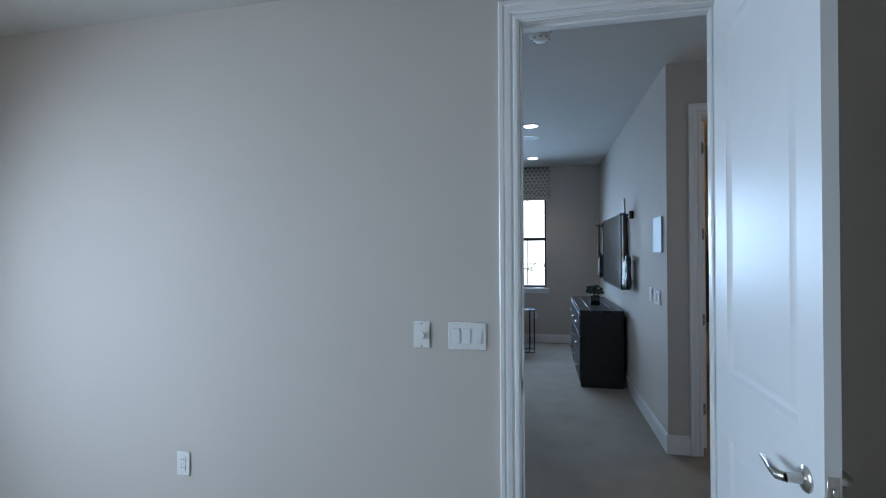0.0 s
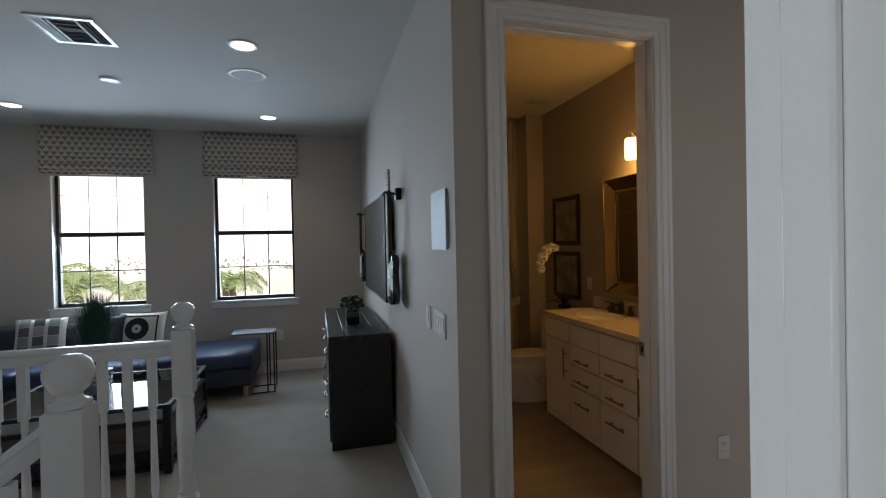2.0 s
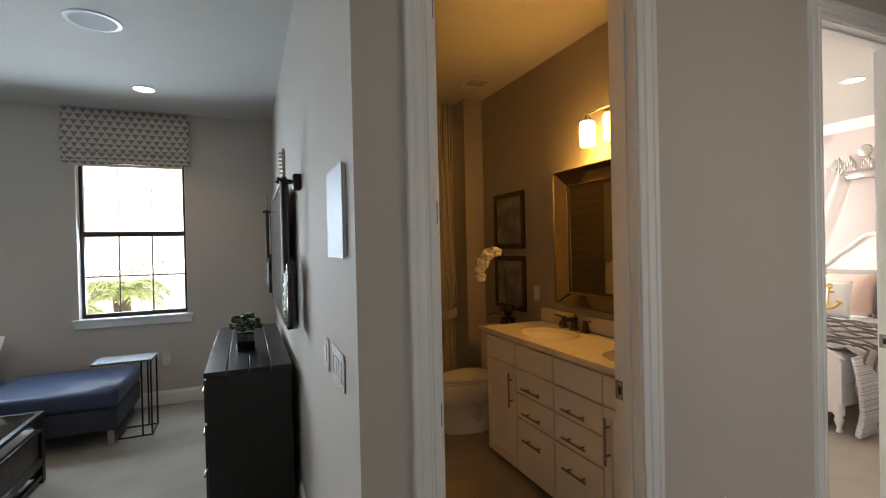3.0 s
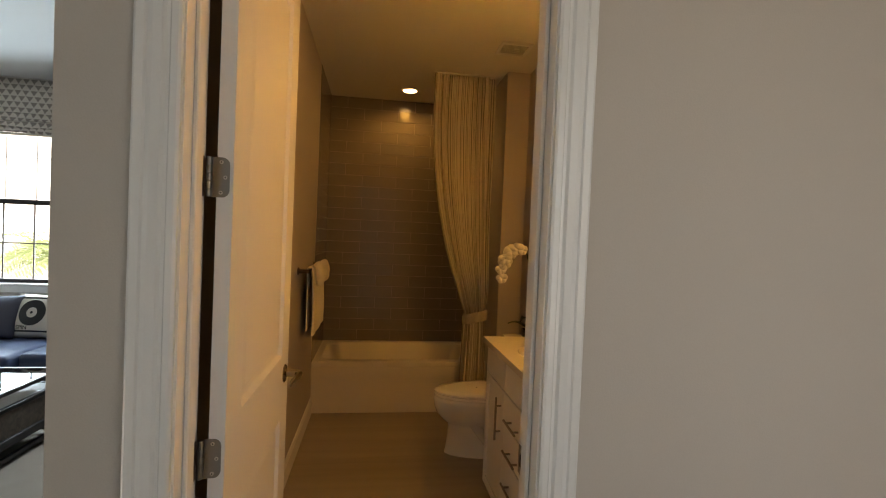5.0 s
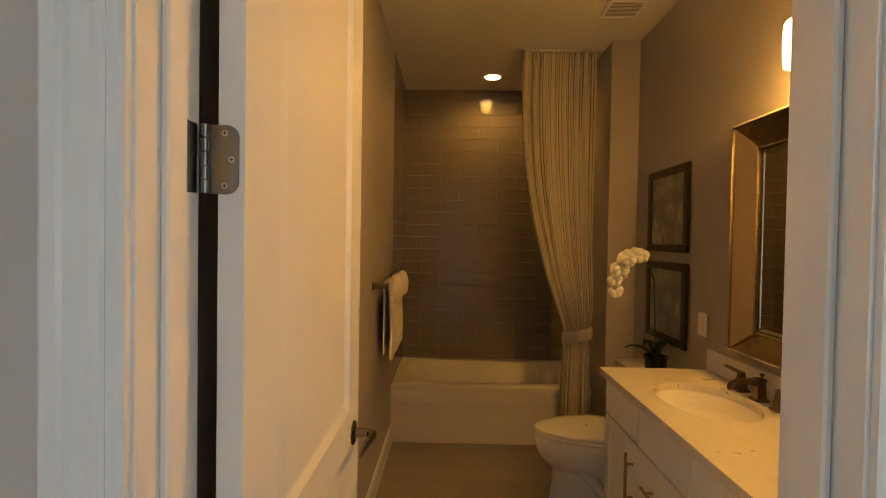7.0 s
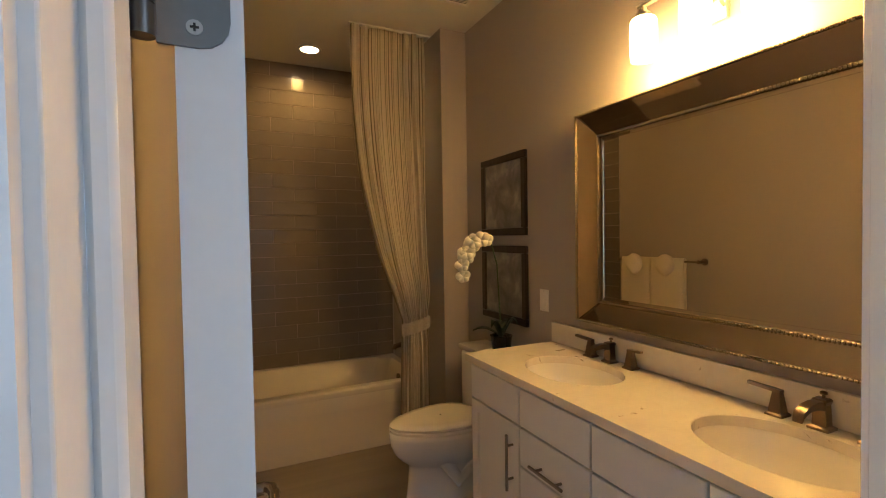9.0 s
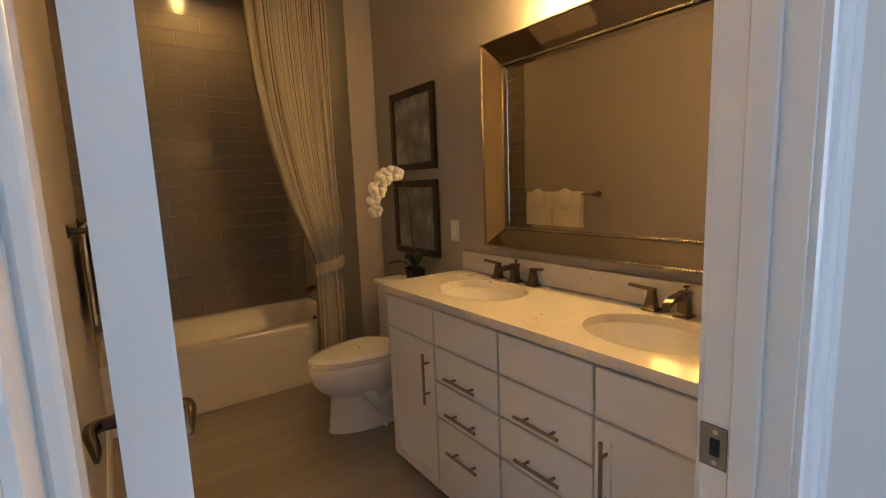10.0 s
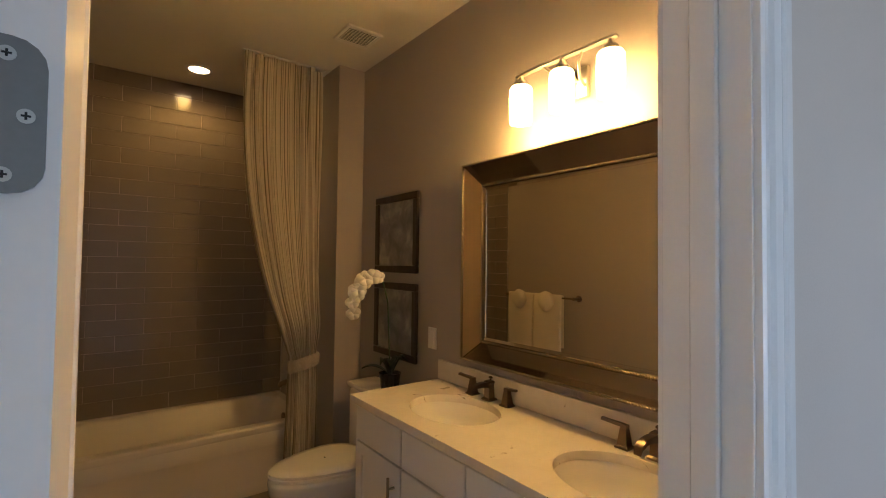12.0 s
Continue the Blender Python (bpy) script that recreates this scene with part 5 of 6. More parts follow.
def cushion(bm, c, size, rot=(0, 0, 0), puff=0.5, n=10):
    """A soft rectangular cushion, thick in the middle, with pinched corners."""
    sx, sy, sz = size
    m = pose(*c, *rot)
    uvl = bm.loops.layers.uv.new("UVMap")
    for s in (-1, 1):
        vs = {}
        for i in range(n + 1):
            for j in range(n + 1):
                u, v = 2 * i / n - 1, 2 * j / n - 1
                h = sz * ((1 - abs(u) ** 3) * (1 - abs(v) ** 3)) ** puff
                k = 1 - 0.06 * (1 - abs(v) ** 2) * abs(u) ** 4
                k2 = 1 - 0.06 * (1 - abs(u) ** 2) * abs(v) ** 4
                vs[i, j] = bm.verts.new(m @ Vector((u * sx * k, v * sy * k2, s * h)))
        for i in range(n):
            for j in range(n):
                f = bm.faces.new((vs[i, j], vs[i + 1, j], vs[i + 1, j + 1], vs[i, j + 1]))
                for lp, (a, b) in zip(f.loops, ((i, j), (i + 1, j), (i + 1, j + 1), (i, j + 1))):
                    lp[uvl].uv = (2 * sx * a / n, 2 * sy * b / n)
    bmesh.ops.remove_doubles(bm, verts=bm.verts[:], dist=1e-4)


def sofa():
    t = thing("sectional_sofa", (-1.5, 7.4, 0), "charcoal low sectional sofa with an open chaise end", "sofa")
    part("chaise_base", one(box, -0.93, -0.03, 7.08, 7.93, 0.115, 0.30, 0.03, 3), SOFACLOTH, t)
    part("chaise_cushion", one(box, -0.94, -0.02, 7.06, 7.94, 0.295, 0.445, 0.045, 4), NAVY, t, "slate blue seat cushion")
    part("seat_base", one(box, -2.93, -0.94, 6.99, 7.93, 0.115, 0.30, 0.03, 3), SOFACLOTH, t)
    part("seat_cushion", one(box, -1.93, -0.945, 6.96, 7.80, 0.295, 0.445, 0.045, 4), NAVY, t)
    part("seat_cushion", one(box, -2.90, -1.935, 6.96, 7.80, 0.295, 0.445, 0.045, 4), NAVY, t)
    part("side_base", one(box, -2.95, -2.10, 5.30, 6.98, 0.115, 0.30, 0.03, 3), SOFACLOTH, t)
    part("seat_cushion", one(box, -2.83, -2.06, 6.20, 6.95, 0.295, 0.445, 0.045, 4), NAVY, t)
    part("seat_cushion", one(box, -2.83, -2.06, 5.30, 6.19, 0.295, 0.445, 0.045, 4), NAVY, t)
    part("backrest", one(box, -2.95, -1.12, 7.74, 7.96, 0.28, 0.735, 0.05, 4), SOFACLOTH, t)
    part("backrest", one(box, -2.99, -2.78, 5.30, 7.74, 0.28, 0.735, 0.05, 4), SOFACLOTH, t)
    for x, y in ((-0.09, 7.14), (-0.09, 7.86), (-0.9, 7.14), (-2.15, 5.36), (-2.9, 5.36), (-2.9, 7.86)):
        part("leg", one(box, x - 0.02, x + 0.02, y - 0.02, y + 0.02, 0.0, 0.118, 0.003), NICKEL, t, "short chrome leg")


sofa()


def pillow(c, size, rot, m, label, extra=None):
    bm = bmesh.new()
    cushion(bm, c, size, rot)
    vs = [v.co for v in bm.verts]
    o = (c[0], c[1], min(v.z for v in vs))
    t = thing("throw_pillow", o, label, "pillow", "sofa pillows")
    part("cover", bm, m, t, smooth=180)
    mm = pose(*c, *rot)
    if extra:
        extra(t, mm, size)
    return t


def record_print(t, mm, size):
    """A black record-player drawing printed on the pillow's face."""
    bm = bmesh.new()
    for a, b in (((-0.17, -0.15), (0.17, -0.135)), ((-0.17, 0.145), (0.17, 0.16)), ((-0.17, -0.135), (-0.155, 0.145)), ((0.155, -0.135), (0.17, 0.145))):
        grid_patch(bm, mm, a, b, size, 0.003)
    part("printed_frame", bm, BLACK, t)
    for r, d, m in ((0.115, 0.003, BLACK), (0.045, 0.006, CREAMCLOTH), (0.012, 0.009, BLACK)):
        bm = bmesh.new()
        cen = bm.verts.new(mm @ Vector((-0.02, 0.02, face(-0.02, 0.02, size) + d)))
        rings = []
        for q in (0.33, 0.66, 1.0):
            rings.append([bm.verts.new(mm @ Vector((x * 1.0, y, face(x, y, size) + d))) for x, y in [(r * q * math.cos(2 * math.pi * k / 28) - 0.02, r * q * math.sin(2 * math.pi * k / 28) + 0.02) for k in range(28)]])
        for k in range(28):
            bm.faces.new((cen, rings[0][k], rings[0][(k + 1) % 28]))
            for a, b in zip(rings, rings[1:]):
                bm.faces.new((a[k], b[k], b[(k + 1) % 28], a[(k + 1) % 28]))
        part("printed_disc", bm, m, t)
    txt = bpy.data.curves.new("word", "FONT")
    txt.body, txt.size, txt.extrude = "SPIN", 0.05, 0.0008
    tmp = new("word", txt)
    bpy.context.view_layer.update()
    me = bpy.data.meshes.new_from_object(tmp)
    bpy.data.objects.remove(tmp)
    bm = bmesh.new()
    bm.from_mesh(me)
    for v in bm.verts:
        x, y = v.co.x - 0.135, v.co.y - 0.128
        v.co = mm @ Vector((x, y, face(x, y, size) + 0.003 + v.co.z))
    part("printed_word", bm, BLACK, t)


def face(x, y, size):
    u, v = min(1, abs(x / size[0])), min(1, abs(y / size[1]))
    return size[2] * ((1 - u ** 3) * (1 - v ** 3)) ** 0.5


def grid_patch(bm, mm, a, b, size, d, n=8):
    vs = {}
    for i in range(n + 1):
        for j in range(n + 1):
            x, y = a[0] + (b[0] - a[0]) * i / n, a[1] + (b[1] - a[1]) * j / n
            vs[i, j] = bm.verts.new(mm @ Vector((x, y, face(x, y, size) + d)))
    for i in range(n):
        for j in range(n):
            bm.faces.new((vs[i, j], vs[i + 1, j], vs[i + 1, j + 1], vs[i, j + 1]))


DGREY = mat("dark_grey_check", (0.10, 0.10, 0.105), 0.9, var=0.1, grain=0.5, gscale=400)
MGREY = mat("mid_grey_check", (0.30, 0.29, 0.28), 0.9, var=0.1, grain=0.5, gscale=400)


def check_print(t, mm, size):
    for i in range(3):
        for j in range(4):
            bm = bmesh.new()
            a = (-0.16 + i * 0.115, -0.18 + j * 0.095)
            grid_patch(bm, mm, a, (a[0] + 0.085, a[1] + 0.09), size, 0.003, 4)
            part("woven_check", bm, (DGREY, MGREY)[(i + j) % 2], t)


pillow((-1.16, 7.66, 0.635), (0.23, 0.205, 0.075), (72, 0, -6), CREAMCLOTH, "cream pillow printed with a black record player", record_print)
pillow((-2.02, 7.60, 0.64), (0.21, 0.20, 0.07), (70, 0, 10), CREAMCLOTH, "grey and cream checked pillow", check_print)
pillow((-2.62, 7.62, 0.645), (0.22, 0.21, 0.07), (70, 0, 30), BLINDCLOTH, "cream pillow printed with taupe triangles")
pillow((-2.58, 7.05, 0.62), (0.24, 0.20, 0.08), (68, 0, 68), BLUECLOTH, "pale blue velvet pillow")
pillow((-1.52, 7.62, 0.63), (0.22, 0.20, 0.075), (70, 0, 0), SOFACLOTH, "charcoal pillow on the sofa")


def coffee_table():
    x0, x1, y0, y1 = -1.46, -0.335, 5.585, 6.635
    t = thing("coffee_table", ((x0 + x1) / 2, (y0 + y1) / 2, 0), "black metal coffee table with a glass top and wood drawers", "coffee table")
    p = 0.045
    for x in (x0, x1 - p):
        for y in (y0, y1 - p):
            part("post", one(box, x, x + p, y, y + p, 0.0, 0.462, 0.003), BLACK, t)
    for z0, z1 in ((0.436, 0.462), (0.335, 0.362), (0.115, 0.165)):
        part("rail", boxes((x0 + p, x1 - p, y0, y0 + 0.03, z0, z1, 0.002)), BLACK, t)
        part("rail", boxes((x0 + p, x1 - p, y1 - 0.03, y1, z0, z1, 0.002)), BLACK, t)
        part("rail", boxes((x0, x0 + 0.03, y0 + p, y1 - p, z0, z1, 0.002)), BLACK, t)
        part("rail", boxes((x1 - 0.03, x1, y0 + p, y1 - p, z0, z1, 0.002)), BLACK, t)
    part("glass_top", boxes((x0 + 0.028, x1 - 0.028, y0 + 0.028, y1 - 0.028, 0.450, 0.4605)), TABLEGLASS, t, "clear glass top")
    part("shelf", boxes((x0 + 0.02, x1 - 0.02, y0 + 0.02, y1 - 0.02, 0.340, 0.358)), GLOSSWOOD, t, "pale glossy shelf")
    part("drawer_box", boxes((x0 + 0.02, x1 - 0.02, y0 + 0.02, y1 - 0.02, 0.165, 0.335)), DRAWERWOOD, t, "dark brown wooden drawer box")
    for k in range(2):
        a = x0 + p + 0.02 + k * 0.51
        d = part("drawer_front", one(box, a, a + 0.49, y0 + 0.006, y0 + 0.0195, 0.172, 0.330, 0.003), DRAWERWOOD, t)
        part("handle", one(tube, [(a + 0.18, y0 + 0.006, 0.255), (a + 0.19, y0 - 0.014, 0.252), (a + 0.30, y0 - 0.014, 0.252), (a + 0.31, y0 + 0.006, 0.255)], 0.005, 8), BLACK, d)
    part("lower_frame", boxes((x0 + p, x1 - p, y0 + 0.005, y0 + 0.03, 0.03, 0.055), (x1 - 0.03, x1 - 0.005, y0 + p, y1 - p, 0.03, 0.055), (x0 + p, x1 - p, y1 - 0.03, y1 - 0.005, 0.03, 0.055)), BLACK, t)


GLOSSWOOD = tuned(mat("pale_lacquer_shelf", (0.62, 0.63, 0.64), 0.12, var=0.05))
coffee_table()


def planter():
    x, y, z = -0.932, 6.04, 0.464
    t = thing("grass_planter", (x, y, z), "square hammered silver planter with tall green grass", "plant")
    bm = bmesh.new()
    def sq(a, zz):
        return [(x - a, y - a, zz), (x + a, y - a, zz), (x + a, y + a, zz), (x - a, y + a, zz)]
    ring(bm, [sq(0.070, z), sq(0.072, z + 0.004), sq(0.078, z + 0.150), sq(0.078, z + 0.156), sq(0.071, z + 0.156), sq(0.069, z + 0.130)])
    part("pot", bm, SILVERPOT, t, smooth=20)
    rnd = random.Random(7)
    bm = bmesh.new()
    for k in range(1200):
        a, r0 = rnd.uniform(0, 6.283), 0.06 * math.sqrt(rnd.random())
        bx, by = x + r0 * math.cos(a), y + r0 * math.sin(a)
        ln, lean = rnd.uniform(0.38, 0.60), rnd.uniform(0.0, 0.115) * (0.3 + r0 / 0.06)
        a2 = a + rnd.uniform(-0.5, 0.5)
        w = rnd.uniform(0.0018, 0.0035)
        px, py = -math.sin(a2), math.cos(a2)
        prev = None
        for q in (0, 0.35, 0.7, 1.0):
            cx, cy, cz = bx + lean * q ** 1.7 * math.cos(a2), by + lean * q ** 1.7 * math.sin(a2), z + 0.13 + ln * q * (1 - 0.12 * q * lean / 0.2)
            ww = w * (1 - 0.75 * q)
            cur = (bm.verts.new((cx - px * ww, cy - py * ww, cz)), bm.verts.new((cx + px * ww, cy + py * ww, cz)))
            if prev:
                bm.faces.new((prev[0], prev[1], cur[1], cur[0]))
            prev = cur
    part("grass", bm, GRASS, t, "dense tall artificial grass", smooth=180, kind="stuff")


planter()


def side_table():
    t = thing("side_table", (0.0, 7.32, 0), "black metal C-shaped side table, reflected sky in its top's colour", "side table")
    x0, x1, y0, y1, z = -0.225, 0.192, 7.18, 7.46, 0.622
    part("top", one(box, x0, x1, y0, y1, z - 0.016, z, 0.003), BLUETOP, t)
    for y in (y0 + 0.012, y1 - 0.012):
        for x in (0.115, 0.180):
            part("post", one(tube, [(x, y, 0.008), (x, y, z - 0.016)], 0.007, 8), BLACK, t)
        part("base_bar", one(tube, [(-0.05, y, 0.008), (0.187, y, 0.008)], 0.007, 8), BLACK, t)
    for x in (-0.05, 0.180):
        part("base_bar", one(tube, [(x, y0 + 0.012, 0.008), (x, y1 - 0.012, 0.008)], 0.007, 8), BLACK, t)


# blue in this base colour is the sky's reflection on the table top
BLUETOP = mat("sky_tinted_satin_top", (0.10, 0.12, 0.15), 0.22, var=0.05)
side_table()


def dresser():
    x0, x1, y0, y1, h = 0.692, 1.150, 5.576, 7.170, 0.834
    t = thing("dresser", ((x0 + x1) / 2, (y0 + y1) / 2, 0), "black-stained wooden dresser with a planked top", "dresser")
    part("body", one(box, x0 + 0.012, x1 - 0.002, y0 + 0.010, y1 - 0.010, 0.0, h - 0.030, 0.003), BLACKWOOD, t)
    w = (x1 - x0) / 4
    for k in range(4):
        part("top_plank", one(box, x0 + k * w + 0.0015, x0 + (k + 1) * w - 0.0015, y0, y1, h - 0.030, h, 0.003), BLACKWOOD, t)
    for k in range(3):
        for r in range(3):
            a = y0 + 0.03 + k * 0.513
            z0 = 0.06 + r * 0.247
            d = part("drawer", one(box, x0, x0 + 0.0125, a, a + 0.50, z0, z0 + 0.235, 0.003), BLACKWOOD, t)
            part("handle", one(tube, [(x0, a + 0.19, z0 + 0.13), (x0 - 0.022, a + 0.20, z0 + 0.118), (x0 - 0.024, a + 0.25, z0 + 0.112), (x0 - 0.022, a + 0.30, z0 + 0.118), (x0, a + 0.31, z0 + 0.13)], 0.006, 8), DARKNICKEL, d, "dark nickel cup handle")


dresser()


def small_plant():
    x, y, z = 0.905, 6.11, 0.835
    t = thing("succulent_plant", (x, y, z), "small leafy plant in a square black pot", "plant")
    part("pot", one(box, x - 0.055, x + 0.055, y - 0.055, y + 0.055, z, z + 0.115, 0.008, 2), GLOSSBLACK, t)
    rnd = random.Random(3)
    bm = bmesh.new()
    for k in range(110):
        a, e = rnd.uniform(0, 6.28), rnd.uniform(0.2, 1.45)
        r = rnd.uniform(0.05, 0.12)
        c = Vector((x + r * math.cos(a) * math.cos(e), y + r * math.sin(a) * math.cos(e), z + 0.12 + r * math.sin(e)))
        m = Matrix.Rotation(a + rnd.uniform(-1.5, 1.5), 4, "Z") @ Matrix.Rotation(rnd.uniform(-1.4, 0.6), 4, "Y") @ Matrix.Rotation(rnd.uniform(-0.8, 0.8), 4, "X")
        ball(bm, c, 0.023, 0.016, 0.004, 8, 5, m)
    part("foliage", bm, LEAF, t, "dense small green leaves", smooth=180, kind="stuff")


small_plant()


def television():
    y0, y1, z0, z1, x0, x1 = 5.545, 6.985, 1.062, 1.880, 1.112, 1.152
    t = thing("television", (1.16, (y0 + y1) / 2, z0), "large black flat television on the wall", "television")
    part("housing", one(box, x0 + 0.006, x1, y0, y1, z0, z1, 0.006, 2), GLOSSBLACK, t)
    for a, b, c, d in ((y0, y1, z1 - 0.014, z1), (y0, y1, z0, z0 + 0.018), (y0, y0 + 0.014, z0 + 0.018, z1 - 0.014), (y1 - 0.014, y1, z0 + 0.018, z1 - 0.014)):
        part("bezel", boxes((x0, x0 + 0.008, a, b, c, d, 0.001)), BLACK, t)
    part("screen", boxes((x0 + 0.003, x0 + 0.0065, y0 + 0.014, y1 - 0.014, z0 + 0.018, z1 - 0.014)), SCREEN, t, "dark matt screen")
    part("wall_mount", boxes((x1, XE, (y0 + y1) / 2 - 0.2, (y0 + y1) / 2 + 0.2, 1.35, 1.60)), BLACK, t)


television()


def guitar(cy, plate_mat, label):
    """An electric guitar hung by its neck on a wall hook, its face towards the room."""
    x = 1.108
    t = thing("electric_guitar", (x, cy, 1.08), label, "guitar", "wall guitars")
    prof = [(1.085, 0.0), (1.088, 0.06), (1.10, 0.105), (1.14, 0.145), (1.19, 0.150), (1.24, 0.120), (1.28, 0.108), (1.33, 0.122), (1.385, 0.150), (1.43, 0.135), (1.452, 0.10), (1.435, 0.055), (1.40, 0.034)]
    pts = [(w, z) for z, w in prof] + [(-w * (0.94 if z > 1.3 else 1), z - (0.03 if z > 1.36 else 0)) for z, w in prof[::-1]]
    bm = bmesh.new()
    ring(bm, [[(x - 0.004, cy + u * 0.97, z) for u, z in pts], [(x, cy + u, z) for u, z in pts], [(x + 0.034, cy + u, z) for u, z in pts], [(x + 0.040, cy + u * 0.96, z) for u, z in pts]])
    body = part("body", bm, GLOSSBLACK, t, smooth=50)
    g = [(0.10, 1.13), (0.115, 1.20), (0.075, 1.25), (0.070, 1.32), (0.085, 1.38), (0.05, 1.40), (0.03, 1.385), (-0.03, 1.385), (-0.085, 1.36), (-0.07, 1.30), (-0.055, 1.20), (-0.02, 1.15)]
    bm = bmesh.new()
    ring(bm, [[(x - 0.0045, cy + u, z) for u, z in g], [(x - 0.008, cy + u, z) for u, z in g]])
    part("pickguard", bm, plate_mat, body)
    for z in (1.215, 1.26, 1.305):
        part("pickup", boxes((x - 0.016, x - 0.008, cy - 0.036, cy + 0.036, z - 0.009, z + 0.009, 0.002)), PLASTIC, body)
    part("bridge", boxes((x - 0.018, x - 0.005, cy - 0.036, cy + 0.036, 1.155, 1.185, 0.002)), NICKEL, body, "chrome bridge")
    part("neck", one(box, x - 0.014, x + 0.012, cy - 0.024, cy + 0.024, 1.37, 1.86, 0.006, 2), DARKWOOD, t, "dark wooden neck")
    part("fretboard", boxes((x - 0.019, x - 0.014, cy - 0.024, cy + 0.024, 1.36, 1.845)), MAPLE, t)
    bm = bmesh.new()
    hp = [(-0.022, 1.85), (0.022, 1.85), (0.045, 1.88), (0.035, 1.97), (0.030, 2.0), (0.0, 2.005), (-0.025, 1.985), (-0.030, 1.90)]
    ring(bm, [[(x - 0.008, cy + u, z) for u, z in hp], [(x + 0.006, cy + u, z) for u, z in hp]])
    head = part("headstock", bm, MAPLE, t)
    for k in range(6):
        part("tuner", one(tube, [(x - 0.022, cy - 0.018 + 0.003 * k, 1.875 + k * 0.021), (x + 0.010, cy - 0.018 + 0.003 * k, 1.875 + k * 0.021)], 0.004, 8), NICKEL, head)
    for k in range(6):
        part("string", one(tube, [(x - 0.022, cy - 0.020 + k * 0.008, 1.17), (x - 0.0215, cy - 0.015 + k * 0.006, 1.86)], 0.0006, 4), NICKEL, t)
    h = thing("guitar_hook", (1.15, cy, 1.80), "black wall hook holding a guitar neck", "hook", "guitar hooks")
    part("wall_block", one(box, 1.150, XE, cy - 0.035, cy + 0.035, 1.795, 1.875, 0.006, 2), BLACK, h)
    part("yoke", one(tube, [(1.075, cy - 0.055, 1.842), (1.09, cy - 0.040, 1.838), (1.135, cy - 0.030, 1.836), (1.15, cy, 1.836), (1.135, cy + 0.030, 1.836), (1.09, cy + 0.040, 1.838), (1.075, cy + 0.055, 1.842)], 0.009, 8), BLACK, h)


MAPLE = wood("maple_wood", (0.32, 0.22, 0.13), (0.50, 0.37, 0.23), 2, 0.35)
MINT = mottled("mint_pearl_plate", (0.30, 0.42, 0.30), (0.55, 0.62, 0.48), (0.75, 0.78, 0.66), 14)
guitar(5.275, MINT, "black electric guitar with a mint pickguard")
guitar(7.38, PLASTIC, "black electric guitar with a white pickguard")

t = thing("control_panel", (XE, 4.235, 1.46), "flat wall control panel with a window reflection in its colour", "panel")
part("back_box", boxes((XE - 0.010, XE, 4.110, 4.362, 1.466, 1.732, 0.002)), PLASTIC, t)
# pale blue base paints the window's reflection onto a dark glossy screen
PANELGLASS = mat("sky_reflection_glass", (0.36, 0.45, 0.50), 0.5, var=0.02)
part("glass_face", boxes((XE - 0.014, XE - 0.0102, 4.105, 4.366, 1.461, 1.737, 0.001)), PANELGLASS, t, "glass front coloured with the window's pale blue reflection")

ARTLOFT = mottled("black_and_teal_ink_print", (0.05, 0.06, 0.06), (0.62, 0.66, 0.62), (0.70, 0.70, 0.66), 9)
framed_art(6.95, 7.70, 1.580, 2.250, XW + 0.001, 1, ARTLOFT, BLACK, 0.03, "ink print in a thin black frame")

# ---- bedroom beyond the open door ----
WHITEPAINT = mat("antique_white_paint", (0.80, 0.79, 0.77), 0.35, var=0.03)
PINKCLOTH = mat("blush_fur", (0.80, 0.60, 0.52), 0.95, var=0.06, grain=1.0, gscale=250)
WHITECLOTH = mat("white_bedding", (0.84, 0.83, 0.83), 0.9, var=0.04, grain=0.4)
GREYCLOTH = mat("grey_quilt", (0.44, 0.42, 0.42), 0.85, var=0.12, scale=10, grain=0.5)
GOLD = mat("gold_sequins", (0.75, 0.52, 0.16), 0.3, 1.0, var=0.1)
SILVERLEAF = mat("silver_leaf", (0.56, 0.54, 0.50), 0.35, 0.8, var=0.2, scale=30)
SHEER = mat("sheer_white_voile", (0.85, 0.82, 0.80), 0.9, var=0.03)
tuned(SHEER, Alpha=0.55)
TICKING = striped("ticking_stripe", (0.62, 0.61, 0.62), (0.25, 0.26, 0.30), 90, axis="Y")
RUFFLE = mat("brown_edged_ruffle", (0.13, 0.105, 0.10), 0.85, var=0.15, scale=14, grain=0.4)


